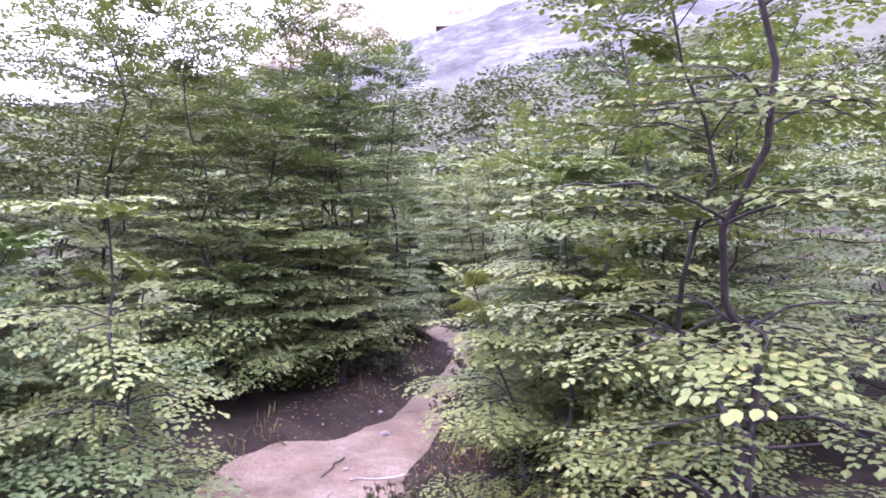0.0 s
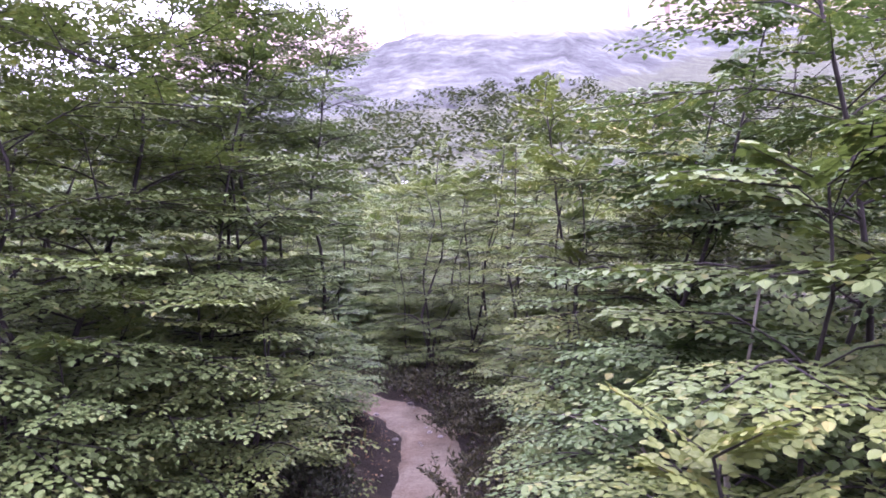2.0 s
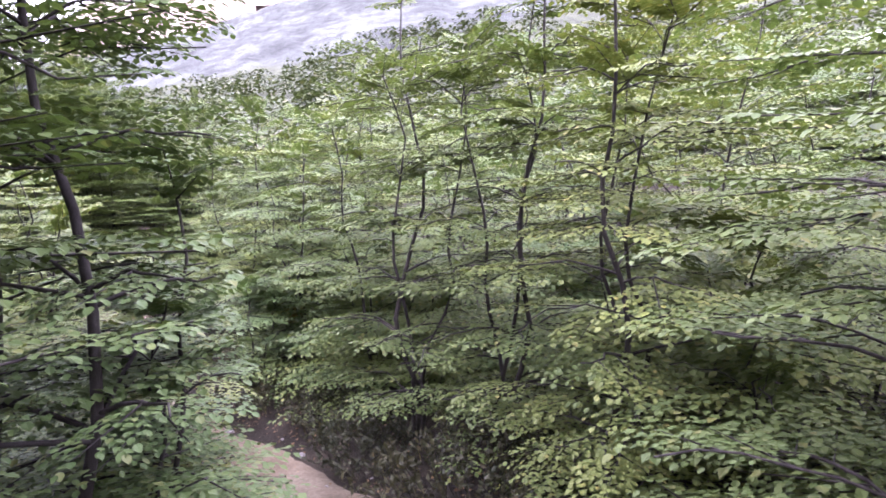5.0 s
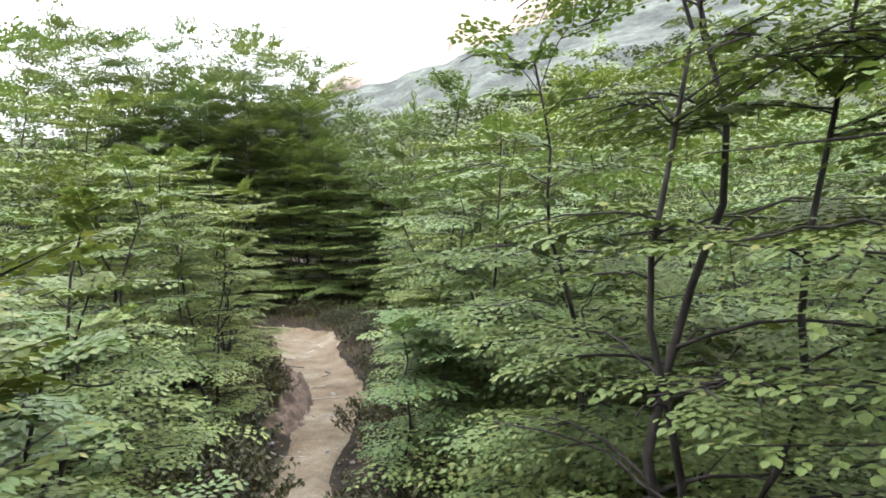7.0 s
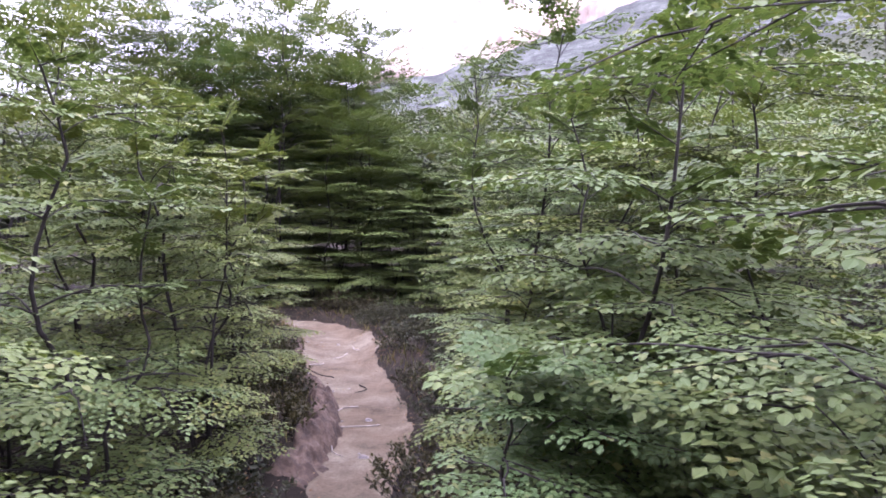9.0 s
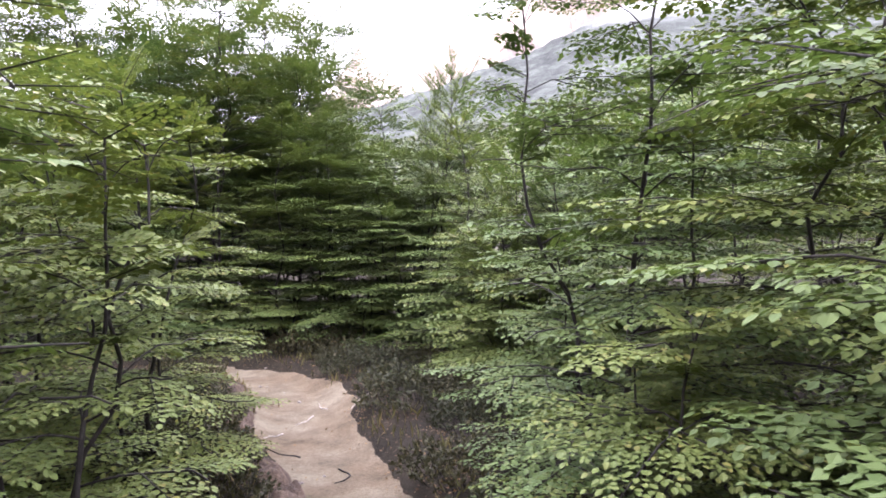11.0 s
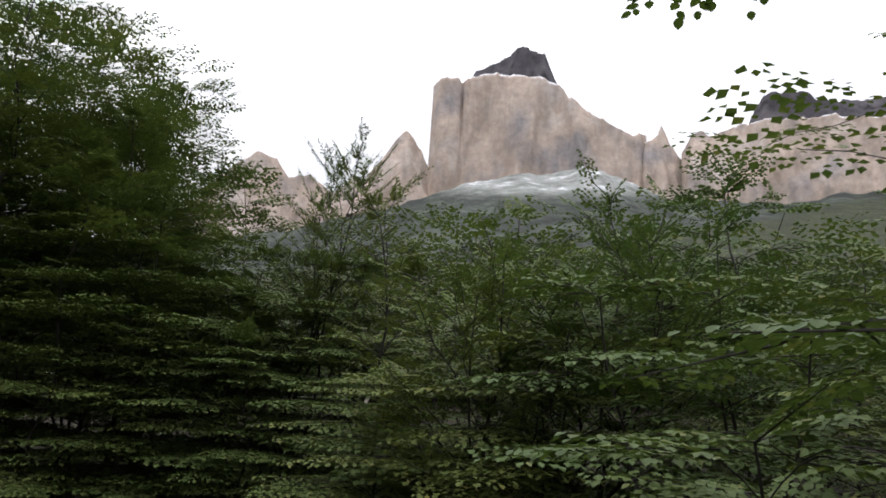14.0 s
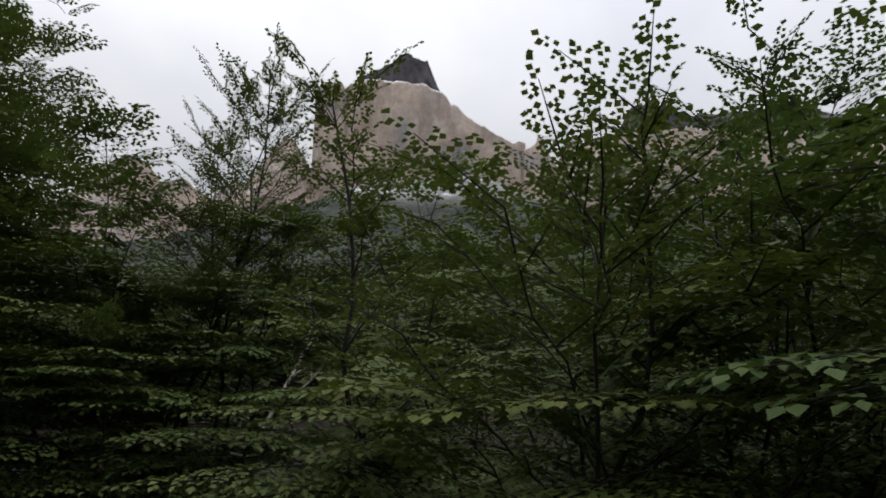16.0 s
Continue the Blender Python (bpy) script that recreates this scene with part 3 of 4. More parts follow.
        # the leader's own short sprays
        for j in range(int((10 if detail != "coarse" else 6) * sparse)):
            q = rng.uniform(0.62, 1.0) if j > 2 else 1.0
            o = np.array([np.interp(q, u, pts[:, c]) for c in range(3)])
            fan(wood_, o, j * 2.4 + rng.uniform(-0.4, 0.4), (rng.uniform(0.0, 0.4) if up else rng.uniform(0.15, 0.7)) if j > 0 else (1.2 if height > 2.2 else 0.45), rng.uniform(0.4, 0.65))
    wood_.out("trunk", BARK, root, smooth=True)
    for limb in limbs_out:
        limb.out("limb", BARK, root, smooth=True)
    crown.out("crown", LEAF, root)
    return tagged(root, label or "bushy green southern beech with layered flat sprays of small leaves", "tree", group="beech trees along the path")


def plant(ob, x, y, spin=0.0, scale=1.0):
    z = float(ground_height(np.array([x]), np.array([y]))[0])
    ob.matrix_world = pose(x, y, z, 0, 0, spin) @ Matrix.Scale(scale, 4)
    return ob


# the trees beside the path: x, y, height, spread, fineness, stems, lean, sparseness, lowest limb
BESIDE = [
    (-1.35, 2.65, 1.5, 0.5, "fine", 2, (0, 0), 0.9, 0.1), (-2.3, 3.1, 1.4, 0.65, "fine", 3, (0, 0), 1, 0.04),
    (-1.85, 5.95, 3.6, 1.25, "fine", 2, (0, 0), 1.45, 0.08), (-0.85, 6.5, 3.5, 1.0, "fine", 2, (0, 0), 1.45, 0.1),
    (-3.0, 5.9, 3.6, 1.3, "mid", 2, (0, 0), 1.45, 0.05), (-1.15, 8.2, 4.1, 1.2, "mid", 3, (0, 0), 1.45, 0.05),
    (0.5, 3.3, 1.35, 0.6, "fine", 2, (0, 0), 1, 0.03), (1.02, 2.3, 3.2, 0.75, "near", 2, (0.15, 0.1), 0.8, 0.12),
    (0.85, 3.95, 1.8, 0.75, "fine", 2, (-0.1, 0), 1, 0.03), (1.6, 4.4, 2.9, 1.0, "fine", 3, (0, 0), 1, 0.05),
    (0.85, 5.0, 2.5, 0.75, "near", 3, (0.05, 0), 0.95, 0.05), (0.75, 5.6, 2.4, 0.6, "fine", 2, (-0.25, 0), 0.9, 0.1),
    (2.1, 5.8, 3.0, 1.1, "mid", 3, (0, 0), 1, 0.05), (1.2, 6.15, 2.4, 0.8, "fine", 3, (0, 0), 1, 0.05),
    (1.15, 7.1, 2.3, 0.8, "fine", 3, (0, 0), 1, 0.05), (1.2, 8.45, 2.5, 0.65, "near", 3, (0.1, 0), 0.85, 0.08),
    (0.65, 9.9, 2.9, 0.85, "near", 3, (0, 0.05), 0.85, 0.08), (1.0, 9.25, 2.8, 0.6, "fine", 3, (0.1, 0), 0.7, 0.12),
    (-1.05, 9.6, 1.15, 0.6, "near", 2, (0, 0), 1, 0.03), (-1.8, 10.7, 1.5, 0.75, "fine", 2, (0, 0), 1, 0.03),
    (-2.3, 12.3, 1.9, 0.75, "fine", 2, (0, 0), 1, 0.04), (-2.3, 13.5, 2.0, 0.7, "fine", 3, (0, 0), 0.95, 0.06),
    (0.0, 12.7, 1.95, 0.85, "fine", 2, (0, 0), 1, 0.03), (0.55, 11.2, 2.1, 0.8, "fine", 2, (0, 0), 1, 0.04),
    (-0.4, 11.95, 0.8, 0.5, "near", 2, (0, 0), 1, 0.03), (-0.5, 15.0, 2.7, 0.95, "near", 3, (0, 0), 0.95, 0.05),
    (-0.65, 13.8, 0.9, 0.5, "near", 2, (0, 0), 1, 0.03), (0.6, 14.2, 2.7, 0.95, "fine", 3, (0, 0), 1, 0.05),
    (-0.45, 16.4, 1.2, 0.6, "fine", 2, (0, 0), 1, 0.03), (-0.2, 17.1, 1.75, 0.75, "fine", 2, (0, 0), 1, 0.04),
    (-0.85, 18.4, 1.35, 0.75, "near", 3, (0, 0), 1, 0.05), (-0.3, 18.3, 1.6, 0.85, "near", 3, (0.1, 0), 1, 0.05),
    (0.95, 18.8, 3.1, 1.0, "fine", 3, (0, 0), 0.9, 0.08), (-1.6, 19.5, 1.5, 0.8, "fine", 2, (0, 0), 1, 0.04),
    (-2.0, 21.6, 2.9, 1.1, "fine", 3, (0, 0), 1.1, 0.08), (-3.5, 21.6, 4.1, 1.0, "mid", 2, (0, 0), 1.45, 0.08), (-4.5, 22.0, 4.9, 1.3, "mid", 2, (0, 0), 1.45, 0.08),
    (-5.3, 21.6, 5.2, 1.6, "mid", 2, (0, 0), 1.45, 0.08), (-6.7, 21.8, 5.6, 1.9, "mid", 2, (0, 0), 1.45, 0.06),
    (-4.2, 23.4, 4.9, 1.2, "coarse", 2, (0, 0), 1.6, 0.1), (-5.5, 26.0, 6.5, 1.6, "coarse", 2, (0, 0), 1.6, 0.1),
    (-7.6, 25.6, 6.8, 1.9, "coarse", 2, (0, 0), 1.6, 0.1), (-9.8, 25.0, 6.8, 1.9, "coarse", 2, (0, 0), 1.6, 0.1), (-0.5, 20.5, 2.6, 1.0, "mid", 2, (0, 0), 1, 0.04),
    (-8.6, 21.3, 5.8, 1.9, "coarse", 2, (0, 0), 1.6, 0.06), (-2.6, 9.4, 1.7, 0.9, "mid", 2, (0, 0), 1, 0.03),
    (-3.8, 14.6, 2.6, 1.1, "mid", 2, (0, 0), 1.1, 0.04), (-5.1, 16.6, 2.7, 1.2, "mid", 2, (0, 0), 1.1, 0.04),
    (-3.5, 11.2, 2.2, 1.0, "mid", 2, (0, 0), 1.1, 0.04), (-4.6, 12.9, 3.0, 1.3, "coarse", 2, (0, 0), 1.2, 0.04),
    (-6.2, 23.4, 6.0, 1.9, "coarse", 2, (0, 0), 1.45, 0.06), (-8.0, 22.6, 6.0, 1.9, "coarse", 2, (0, 0), 1.45, 0.06),
    (-10.3, 20.8, 6.0, 2.0, "coarse", 2, (0, 0), 1.3, 0.06), (-7.0, 17.0, 4.2, 1.6, "coarse", 2, (0, 0), 1.3, 0.05),
    (-2.6, 23.6, 4.2, 1.0, "coarse", 2, (0, 0), 1.6, 0.06), (-2.6, 7.6, 3.8, 1.4, "coarse", 2, (0, 0), 1.3, 0.05),
    (-4.4, 7.4, 4.0, 1.5, "coarse", 2, (0, 0), 1.3, 0.05), (-4.2, 4.6, 3.0, 1.3, "coarse", 2, (0, 0), 1.3, 0.04),
    (-3.0, 21.3, 2.7, 1.1, "mid", 3, (0, 0), 1.6, 0.12), (-4.3, 21.4, 3.3, 1.3, "mid", 3, (0, 0), 1.6, 0.1),
    (-5.9, 21.4, 3.7, 1.4, "mid", 3, (0, 0), 1.6, 0.08), (-2.3, 21.1, 2.4, 1.0, "mid", 3, (0, 0), 1.6, 0.1),
    (-0.5, 8.15, 1.6, 0.55, "fine", 2, (0, 0), 1, 0.03), (-3.1, 15.4, 2.1, 0.9, "fine", 3, (0, 0), 1, 0.05), (-0.62, 7.75, 3.4, 0.8, "fine", 1, (0, 0), 1.3, 0.06),
    (-0.85, 5.75, 1.5, 0.65, "fine", 3, (0, 0), 1, 0.2), (-1.7, 5.35, 1.3, 0.6, "fine", 3, (0, 0), 1, 0.25), (-3.3, 8.7, 3.6, 1.4, "coarse", 2, (0, 0), 1.4, 0.05), (-5.2, 8.9, 4.1, 1.6, "coarse", 2, (0, 0), 1.4, 0.05),
    (-6.9, 8.4, 4.3, 1.6, "coarse", 2, (0, 0), 1.4, 0.05), (-5.9, 6.3, 3.8, 1.5, "coarse", 2, (0, 0), 1.4, 0.05),
    (-1.35, 6.1, 2.7, 0.9, "fine", 2, (0, 0), 1.2, 0.12), (-5.0, 24.4, 5.9, 1.5, "coarse", 3, (0, 0), 1.5, 0.3), (-7.2, 23.6, 6.2, 1.8, "coarse", 3, (0, 0), 1.5, 0.3),
    (-6.0, 22.2, 5.4, 1.5, "mid", 3, (0, 0), 1.3, 0.4), (-9.4, 23.0, 6.4, 1.9, "coarse", 3, (0, 0), 1.5, 0.3),
    (-6.6, 24.8, 6.7, 1.7, "coarse", 3, (0, 0), 1.25, 0.35), (-8.6, 24.3, 6.7, 1.8, "coarse", 3, (0, 0), 1.25, 0.35), (-4.5, 25.3, 5.9, 1.3, "coarse", 3, (0, 0), 1.25, 0.35),
    (-4.4, 16.2, 2.4, 1.1, "mid", 3, (0, 0), 1.4, 0.04), (-7.7, 21.6, 5.6, 1.9, "mid", 2, (0, 0), 1.45, 0.06),
    (0.62, 4.5, 1.3, 0.5, "fine", 2, (0, 0), 1, 0.03), (-0.65, 9.0, 1.3, 0.5, "fine", 2, (0, 0), 1, 0.03),
]
for i, (x, y, h, r, det, st, ln, spz, lo) in enumerate(BESIDE):
    plant(beech((x, y), h + float(fall(y)), r, 100 + i, det, st, ln, spz * (1.25 if spz < 1.2 else 1.0), lo), x, y)

# slender open trees whose tops stand against the sky: the same, and how steeply the limbs climb
OPEN = [
    (-0.92, 18.35, 2.25, 0.7, "near", 3, (0, 0), 1.5, 0.3, 0.8), (-0.42, 18.2, 2.55, 0.8, "near", 4, (0.2, 0), 1.5, 0.35, 0.8),
    (-1.1, 19.35, 2.95, 0.4, "near", 1, (-0.42, 0), 1.1, 0.45, 0.7), (-2.05, 21.3, 4.2, 0.75, "fine", 3, (0, 0), 1.3, 0.4, 0.9),
]
for i, (x, y, h, r, det, st, ln, spz, lo, climb) in enumerate(OPEN):
    plant(beech((x, y), h, r, 170 + i, det, st, ln, spz, lo, up=climb, label="slender open beech with rising twiggy limbs and small leaves"), x, y)

# low bushy saplings that fill the edges of the wood
rng = np.random.default_rng(15)
AWAY = (200.0, 0.0)
SAPLINGS = [beech(AWAY, 0.95, 0.6, 330 + i, "mid", 2, low=0.03, label="low bushy beech sapling with leaves down to the ground") for i in range(4)]
n = 0
for _ in range(900):
    x, y = rng.uniform(-4.5, 4), rng.uniform(1.5, 22)
    d = float(trail_distance(np.array([x]), np.array([y]))[0])
    left_ = x < np.interp(y, LINE[:, 1], LINE[:, 0])
    if d < (1.3 if y > 14 else 0.75) or n >= 48 or d > 2.6 or (y > 13.6 and left_) or (y > 15.4 and x < -1.0) or (-2.3 < x < -0.3 and 4.4 < y < 6) or (y > 17.5 and x < -1):
        continue
    s_ = min(rng.uniform(0.8, 1.4), (d - 0.1) / 0.8)
    ob = SAPLINGS[n] if n < 4 else copy_thing(SAPLINGS[n % 4], Matrix())
    plant(ob, x, y, rng.uniform(0, 360), s_)
    n += 1

for i in range(16):
    x, y = -7.2 + 0.42 * i + rng.uniform(-0.2, 0.2), rng.uniform(21.6, 23.4)
    plant(copy_thing(SAPLINGS[i % 4], Matrix()), x, y, rng.uniform(0, 360), rng.uniform(1.1, 1.5))

# the wood behind them: a few shapes of tree, repeated
rng = np.random.default_rng(5)
STOCK = [beech(AWAY, 2.9, 1.2, 300 + i, "mid", 2, sparse=0.85) for i in range(3)] + [beech(AWAY, 3.6, 1.5, 310 + i, "coarse", 2, sparse=0.8) for i in range(4)]
taken = [(b[0], b[1], b[3]) for b in BESIDE + OPEN]
used = set()
spots = []
for _ in range(6000):
    x, y = rng.uniform(-11, 10) * (1 + _ / 9000), rng.uniform(-3, 27) + _ / 500
    if len(spots) > 105 or y < 1 and abs(x) < 4 or y < -1 or (x > 4.5 and y < 4):
        continue
    r = math.hypot(x + 0.5, y - 9)
    if path_distance(x, y) < (2.0 if y > 5 else 3.2):
        continue
    if -2.6 < x < -0.2 and 14 < y < 21 or abs(x + 0.15 * (y - 9)) < 1.6 and y > 22 and y < 30:
        continue
    if any(math.hypot(x - a, y - b) < 0.56 * (c + 1.15) for a, b, c in taken):
        continue
    taken.append((x, y, 1.1))
    spots.append((x, y, r))
for x, y, r in spots:
    near = abs(x - np.interp(y, LINE[:, 1], LINE[:, 0])) < 2.6 and y < 22
    near = near or path_distance(x, y) < 2.8
    i = rng.integers(3) if near else 3 + rng.integers(4)
    s = rng.uniform(0.85, 1.12) * (0.9 if x > 0 and y < 12 else 1.0) * (0.58 if x < -2 and 9 < y < 20.8 else 1.25 if x < -4 else 1.0)
    ob = STOCK[i]
    if i in used:
        ob = copy_thing(STOCK[i], Matrix())
    used.add(i)
    plant(ob, x, y, rng.uniform(0, 360), s)
for i, ob in enumerate(STOCK):
    if i not in used:
        plant(ob, 7.0 + 1.5 * i, 13.0 + i)
for i, ob in enumerate(SAPLINGS):
    if i >= n:
        plant(ob, 5.0 + i, 11.0)

# the woods on the slope, too far to count
far = Soup()
for _ in range(2500):
    a, r = math.radians(rng.uniform(-62, 62)), 36 + 400 * rng.random() ** 1.7
    x, y = -0.5 + r * math.sin(a), 9 + r * math.cos(a)
    if r < 110:
        z = float(ground_height(np.array([x]), np.array([y]))[0])
    else:
        T_ = ((r - 110) / 990) ** (1 / 1.4)
        z = 1.4 + r * math.tan(math.radians(float(sky_line(math.degrees(a))) * (0.36 + 0.64 * T_ ** 0.8)))
    h, w = rng.uniform(2.5, 4.5) * (1 + r / 500), rng.uniform(1.0, 1.9) * (1 + r / 160)
    near = r < 80
    n = 150 if near else 46
    lv = rng.random(n) ** 0.7
    rr = w * np.sqrt(rng.random(n)) * (0.35 + 0.75 * np.sin(np.pi * (0.15 + 0.8 * lv)))
    th = rng.uniform(0, 6.28, n)
    p = np.stack([x + rr * np.cos(th), y + rr * np.sin(th), z + 0.2 + lv * h], 1)
    d = np.stack([np.cos(th), np.sin(th), rng.normal(-0.1, 0.2, n)], 1)
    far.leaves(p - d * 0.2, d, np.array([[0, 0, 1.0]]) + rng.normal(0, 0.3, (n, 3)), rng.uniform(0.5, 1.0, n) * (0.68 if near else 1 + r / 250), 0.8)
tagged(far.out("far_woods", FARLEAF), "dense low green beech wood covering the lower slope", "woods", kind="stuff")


# ---- the undergrowth ----
def heath(radius, height, seed):
    """A low dense heath bush: wiry shoots clad in tiny leaves, in a rough cushion."""
    g = np.random.default_rng(seed)
    root = new("heath_bush")
    stems, foliage = Soup(), Soup()
    for _ in range(int(150 * radius / 0.5)):
        a, q = g.uniform(0, 6.28), math.sqrt(g.random())
        b = np.array([radius * 0.75 * q * math.cos(a), radius * 0.75 * q * math.sin(a), -0.03])
        hh = height * math.sqrt(max(0.12, 1 - 0.9 * q * q)) * g.uniform(0.75, 1.1)
        tip = b + np.array([math.cos(a) * q * radius * 0.35, math.sin(a) * q * radius * 0.35, hh + 0.03]) + g.normal(0, 0.03, 3)
        mid = (b + tip) / 2 + g.normal(0, 0.02, 3)
        stems.tube([b, mid, tip], [0.002, 0.0016, 0.0008], 3)
        n = 15
        u = g.uniform(0.35, 1.0, n)[:, None]
        p = b * (1 - u) ** 2 + 2 * mid * u * (1 - u) + tip * u * u
        d = g.normal(0, 1.0, (n, 3)) + np.array([0, 0, 0.5])
        foliage.leaves(p, d, g.normal(0, 1, (n, 3)), g.uniform(0.022, 0.046, n), 0.5)
    tagged(stems.out("stem_tangle", BARK, root), kind="stuff")
    foliage.out("foliage", HEATH, root)
    return tagged(root, "low dark olive heath bush on the bank by the path", "bush", group="heath bushes by the path")


# each cushion is kept off the trodden earth
HEATHS = [heath(0.45, 0.27, 50), heath(0.55, 0.33, 51), heath(0.38, 0.22, 52)]
HSPOTS = [(-1.2, 16.9), (-1.75, 17.6), (-1.2, 17.3), (-2.1, 18.5), (-2.55, 19.4), (-1.4, 18.2), (-3.0, 20.1), (-3.7, 20.8), (-2.1, 20.0), (-1.2, 15.7),
          (-3.0, 15.8), (-3.4, 16.6), (-2.65, 15.0), (-3.95, 17.5), (-2.3, 14.3), (-4.4, 18.6), (-3.2, 15.2), (-1.75, 13.0), (-1.9, 12.2), (-3.6, 17.0),
          (-4.6, 21.0), (-5.6, 21.1), (0.85, 7.7), (0.9, 6.7), (0.7, 7.3), (-0.75, 14.7), (-2.7, 20.2), (-1.5, 11.6), (-3.2, 20.6),
          (0.3, 4.9), (0.45, 5.4), (0.65, 6.0), (-0.35, 6.2), (0.9, 8.2), (0.75, 8.9), (0.35, 10.0),
          (-0.05, 10.8), (-1.2, 10.5), (-0.85, 9.9), (-0.5, 12.9), (-0.8, 13.4), (-1.75, 12.6), (-0.35, 11.6), (-0.35, 2.9), (0.15, 2.2), (-1.1, 2.0)]
for i, (x, y) in enumerate(HSPOTS):
    d = float(trail_distance(np.array([x]), np.array([y]))[0])
    ob = HEATHS[i] if i < 3 else copy_thing(HEATHS[i % 3], Matrix())
    plant(ob, x + (0.0 if d > 0.25 else 0.3 * np.sign(x - np.interp(y, LINE[:, 1], LINE[:, 0]))), y, i * 77, 0.85 + 0.3 * ((i * 37) % 10) / 10)


def mistletoe(radius, seed):
    """A hanging tangle of thin yellow-brown stems in a beech's limbs."""
    g = np.random.default_rng(seed)
    tangle = Soup()
    for _ in range(460):
        d = g.normal(0, 1, 3)
        d /= np.linalg.norm(d)
        pts = [np.zeros(3)]
        for _k in range(4):
            pts.append(pts[-1] + d * radius / 4 * g.uniform(0.7, 1.15))
            d = d + g.normal(0, 0.35, 3) + np.array([0, 0, -0.12])
            d /= np.linalg.norm(d)
        tangle.tube(pts, [0.0022, 0.0018, 0.0014, 0.001, 0.0007], 3)
    return tagged(tangle.out("mistletoe", MISTLE), "shaggy yellow-brown mistletoe clump hanging in a beech", "mistletoe")


for i, (x, y, z, r) in enumerate([(-0.02, 12.58, 0.48, 0.15), (-0.2, 14.8, 0.42, 0.19)]):
    mistletoe(r, 70 + i).matrix_world = pose(x, y, z)


def snag(height, seed, spread=0.5, thick=1.0, label="bleached bare dead tree with broken branches"):
    """A dead stem, forked and bleached."""
    g = np.random.default_rng(seed)
    root = new("dead_tree")

    def limb(name, p, d, ln, r, depth):
        pts, q, dd = [p], p, d
        for _k in range(6):
            dd = dd + g.normal(0, 0.16, 3)
            dd /= np.linalg.norm(dd)
            q = q + dd * ln / 6
            pts.append(q)
        t = Soup()
        t.tube(pts, np.linspace(r, r * 0.35, 7), 6)
        t.out(name, PALE, root, smooth=True)
        if depth:
            for _k in range(3):
                i = g.integers(2, 6)
                side_ = g.normal(0, spread, 3)
                side_[2] = abs(side_[2]) * 0.6
                e = dd + side_
                limb("branch", pts[i], e / np.linalg.norm(e), ln * g.uniform(0.35, 0.6), r * 0.5, depth - 1)
    limb("trunk", np.array([0, 0, -0.1]), np.array([0.05, 0, 1.0]), height, (0.011 * height + 0.008) * thick, 2)
    return tagged(root, label, "dead tree")


plant(snag(3.6, 81), -1.45, 27.0)
plant(snag(1.5, 82, 0.7, 0.42, "pale forked dead sapling among green beech sprays"), 0.62, 4.0)


# ---- stones, banks, roots and litter ----
def stone(name, size, seed, mat, label, category, squash=0.6):
    """A broken, rounded stone."""
    bm = bmesh.new()
    bmesh.ops.create_icosphere(bm, subdivisions=2, radius=1)
    g = np.random.default_rng(seed)
    shift = Vector(g.uniform(-50, 50, 3))
    for v in bm.verts:
        k = 1 + 0.35 * noise.noise(v.co * 1.3 + shift) + 0.12 * noise.noise(v.co * 4 + shift)
        v.co = Vector((v.co.x * size * k, v.co.y * size * k * 0.8, max(v.co.z, -0.55) * size * squash * k))
    me = bpy.data.meshes.new(name)
    bm.to_mesh(me)
    bm.free()
    me.materials.append(mat)
    return tagged(new(name, me), label, category)


STONES = [stone("stone", 1.0, 40 + i, STONE, "small pale stone bedded in the dirt path", "stone", 0.5) for i in range(4)]
boulder = stone("boulder", 6.5, 60, SLAB, "big pale boulder on the scrubby hillside", "boulder", 0.55)
boulder.matrix_world = pose(-0.5 + 150 * math.sin(radians(47.5)), 9 + 150 * math.cos(radians(47.5)), 23.2, 0, 0, 20)
for i in range(90):
    k = rng.integers(20, len(LINE) - 30)
    o = rng.uniform(-0.42, 0.42)
    x, y = LINE[k, 0] + side[k, 0] * o, LINE[k, 1] + side[k, 1] * o
    ob = STONES[i] if i < 4 else copy_thing(STONES[i % 4], Matrix())
    tagged(ob, group="stones on the path")
    size = 0.012 + 0.03 * rng.random() ** 3
    z = float(ground_height(np.array([x]), np.array([y]))[0]) + (0.035 if abs(o) < 0.3 else 0.01)
    ob.matrix_world = pose(x, y, z, 0, 0, rng.uniform(0, 360)) @ Matrix.Scale(size, 4)


def bank(pts, high, wide, seed, label):
    """The eroded edge of the path: a broken ridge of bare earth."""
    g = np.random.default_rng(seed)
    pts = np.array(pts)
    u = np.linspace(0, 1, 110)
    c = np.stack([np.interp(u, np.linspace(0, 1, len(pts)), pts[:, i]) for i in range(2)], 1)
    t = np.gradient(c, axis=0)
    t /= np.linalg.norm(t, axis=1)[:, None]
    nrm = np.stack([t[:, 1], -t[:, 0]], 1)
    w = np.linspace(-1, 1, 26)
    off = w[None] * wide * (1 + 0.35 * value_noise(u[:, None] * 9, w[None] * 2, seed))
    bx, by = c[:, 0:1] + nrm[:, 0:1] * off, c[:, 1:2] + nrm[:, 1:2] * off
    dome = (1 - np.abs(w[None]) ** 2.6) * np.sin(np.pi * np.clip(u[:, None], 0.0, 1.0)) ** 0.5
    bz = ground_height(bx, by) - 0.04 + high * dome * (1 + 0.55 * fractal(bx * 5, by * 5, 4, seed)) + 0.035 * fractal(bx * 13, by * 13, 3, seed)
    ob = mesh_object("earth_bank", np.stack([bx, by, bz], 2).reshape(-1, 3), grid_faces(*bx.shape)[:, ::-1], BANK, smooth=True)
    return tagged(ob, label, "bank", kind="structure")


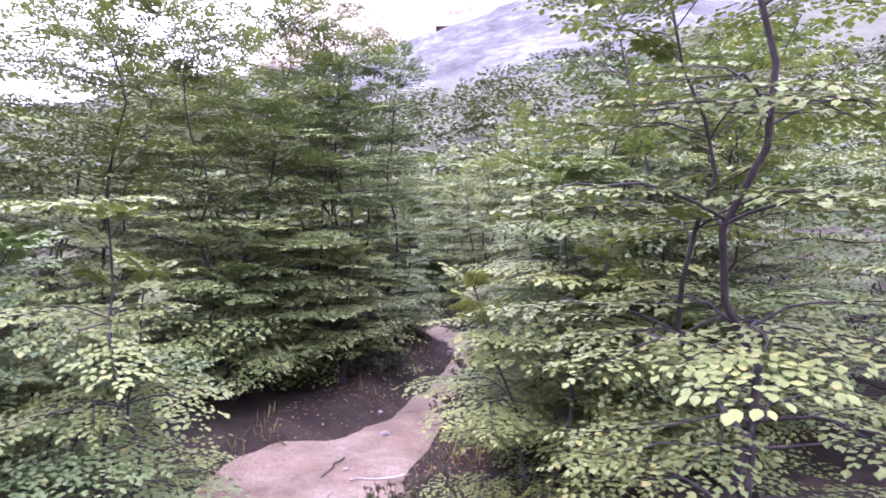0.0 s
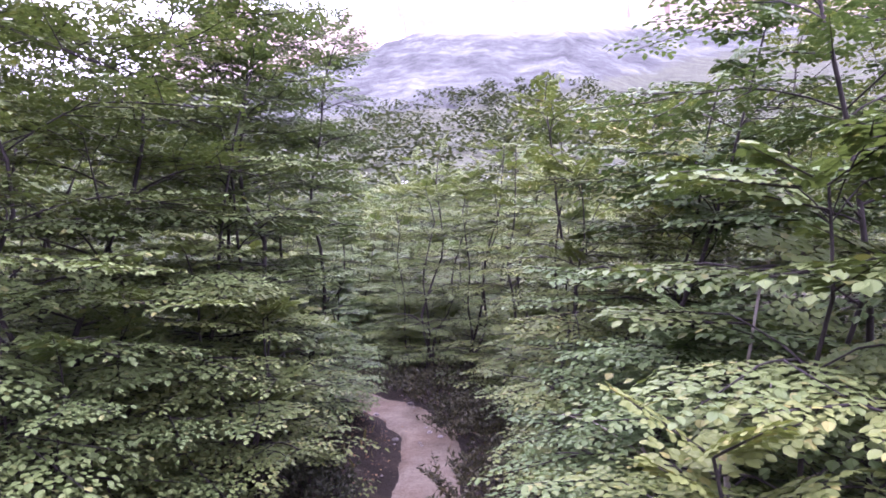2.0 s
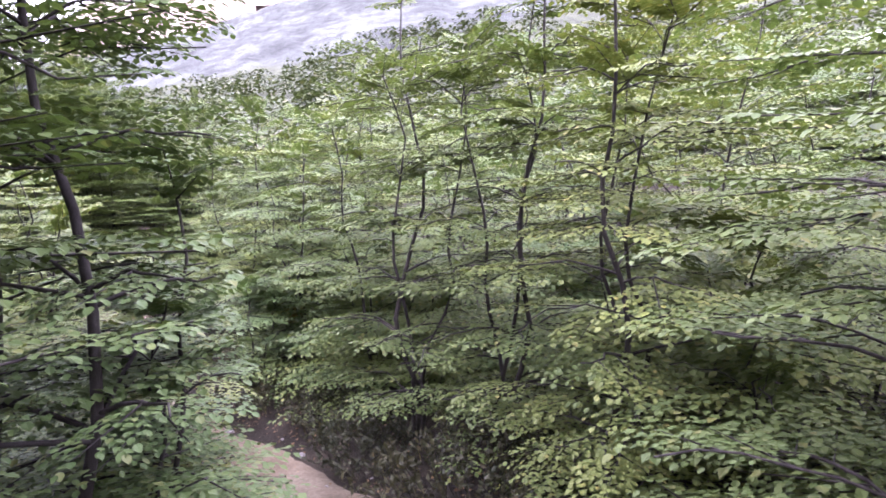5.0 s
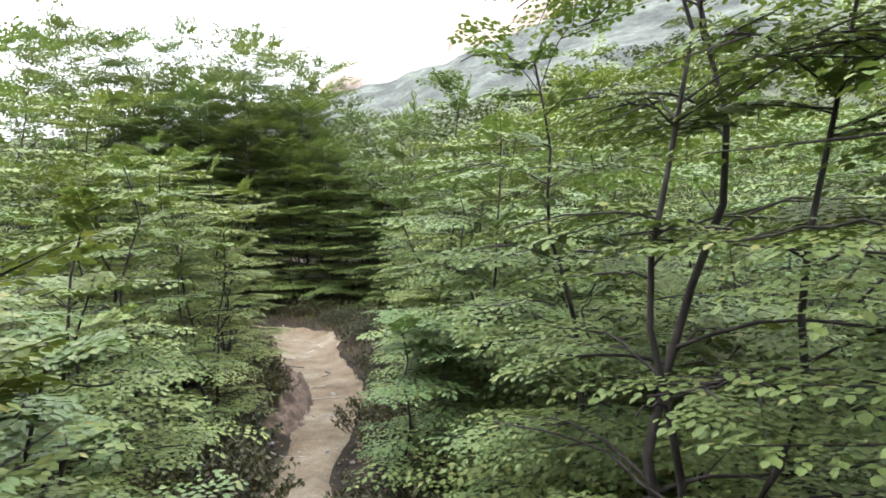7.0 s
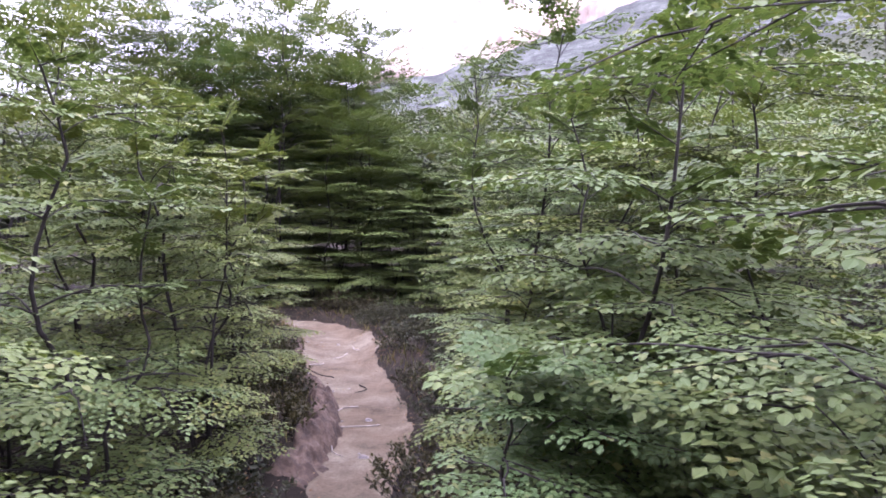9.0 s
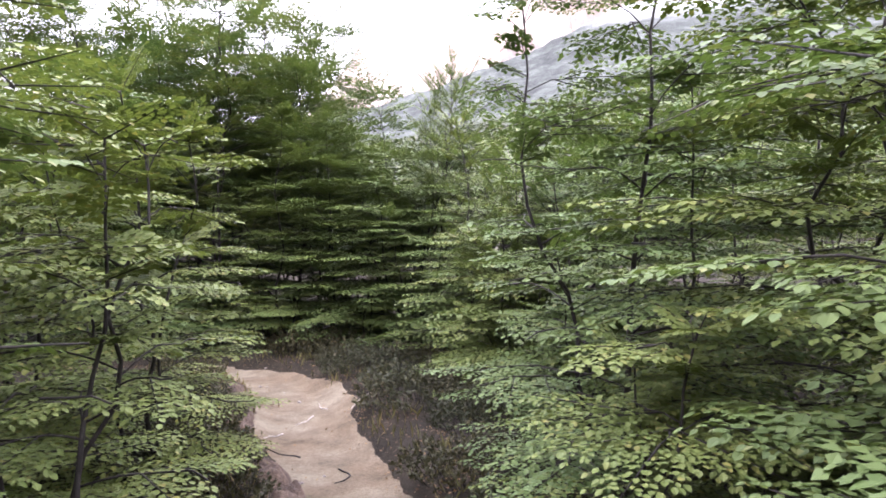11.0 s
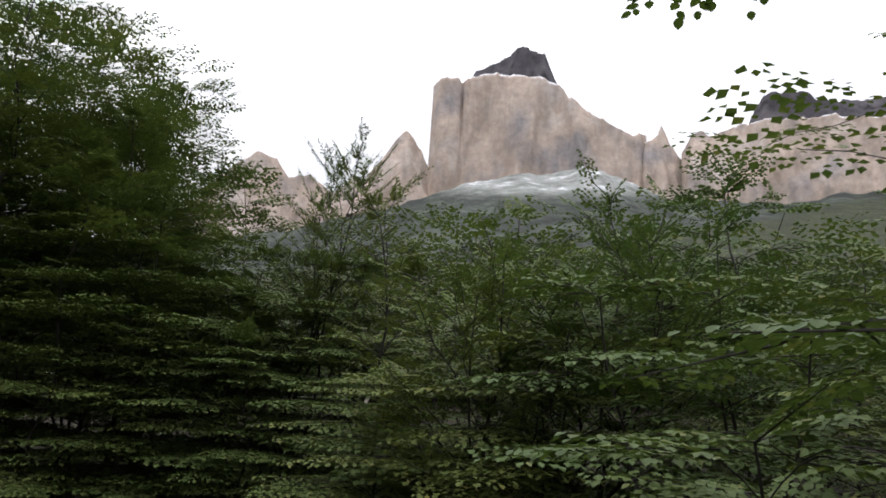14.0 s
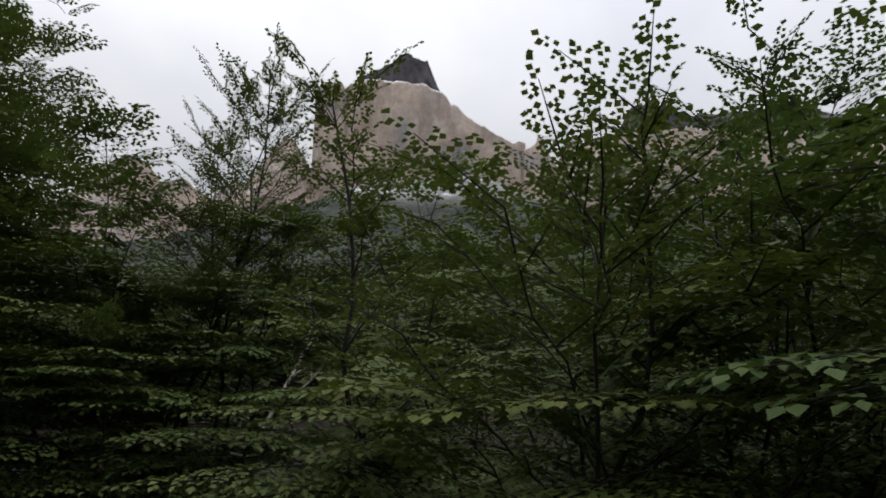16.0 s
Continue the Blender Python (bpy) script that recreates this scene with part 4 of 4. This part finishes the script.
bank([(-1.78, 13.6), (-1.95, 14.6), (-2.25, 15.4), (-2.65, 16.2)], 0.2, 0.16, 3, "eroded bank of bare brown earth and roots beside the path")
bank([(-3.15, 16.9), (-3.45, 17.7), (-3.8, 18.5)], 0.14, 0.16, 4, "low eroded bank of bare brown earth")
b3 = bank([(0.45, 12.95), (0.62, 13.0), (0.85, 12.98)], 0.75, 0.22, 5, "bare tan earth slope between the trees")
b3.data.materials[0] = DIRT

root_rng = np.random.default_rng(9)
for i in range(14):
    k = int(np.interp([14.0, 15.5, 17.2, 16.2, 13.2, 18.0, 12.6, 15.0, 17.8, 4.3, 4.0, 14.6, 16.6, 17.5][i], LINE[:, 1], np.arange(len(LINE))))
    o = root_rng.uniform(-0.45, 0.45)
    a = root_rng.uniform(0, 6.28)
    t = Soup()
    pts, ang = [], a
    q = np.array([LINE[k, 0] + side[k, 0] * o, LINE[k, 1] + side[k, 1] * o])
    for _k in range(7):
        zq = float(ground_height(np.array([q[0]]), np.array([q[1]]))[0]) + 0.045
        pts.append((q[0], q[1], zq))
        ang += root_rng.normal(0, 0.35)
        q = q + 0.06 * np.array([math.cos(ang), math.sin(ang)])
    t.tube(pts, np.linspace(0.007, 0.003, 7), 5)
    tagged(t.out("fallen_twig", PALE if i % 3 else BARK, smooth=True), "dry fallen twig lying on the dirt path", "twig", group="twigs on the path")

lit = Soup()
n = 14000
k = rng.integers(0, len(LINE) - 5, n)
o = rng.choice([-1, 1], n) * (0.12 + 0.75 * rng.random(n) ** 0.8)
x, y = LINE[k, 0] + side[k, 0] * o, LINE[k, 1] + side[k, 1] * o
keep = rng.random(n) < np.where(np.abs(o) < 0.3, 0.18, 1.0)
x, y, o = x[keep], y[keep], o[keep]
z = ground_height(x, y) + np.where(np.abs(o) < 0.3, 0.05, 0.018)
a = rng.uniform(0, 6.28, len(x))
lit.leaves(np.stack([x, y, z], 1), np.stack([np.cos(a), np.sin(a), rng.normal(0, 0.25, len(x))], 1), np.array([[0, 0, 1.0]]) + rng.normal(0, 0.4, (len(x), 3)), rng.uniform(0.012, 0.026, len(x)))
tagged(lit.out("leaf_litter", LITTER), "scattered dry brown beech leaves along the path", "leaf litter", kind="stuff")

grass = Soup()
n = 4500
k = rng.integers(0, len(LINE) - 5, n)
o = rng.choice([-1, 1], n) * (0.42 + 0.5 * rng.random(n))
x, y = LINE[k, 0] + side[k, 0] * o, LINE[k, 1] + side[k, 1] * o
keep = (trail_distance(x, y) > 0.1) & (value_noise(x * 2.2, y * 2.2, 31) > 0.05)
x, y = x[keep], y[keep]
d = np.stack([rng.normal(0, 0.35, len(x)), rng.normal(0, 0.35, len(x)), np.ones(len(x))], 1)
grass.leaves(np.stack([x, y, ground_height(x, y) - 0.01], 1), d, rng.normal(0, 1, (len(x), 3)), rng.uniform(0.05, 0.16, len(x)), 0.06)
tagged(grass.out("grass", GRASS), "sparse tufts of dry yellowish grass beside the path", "grass", kind="stuff")
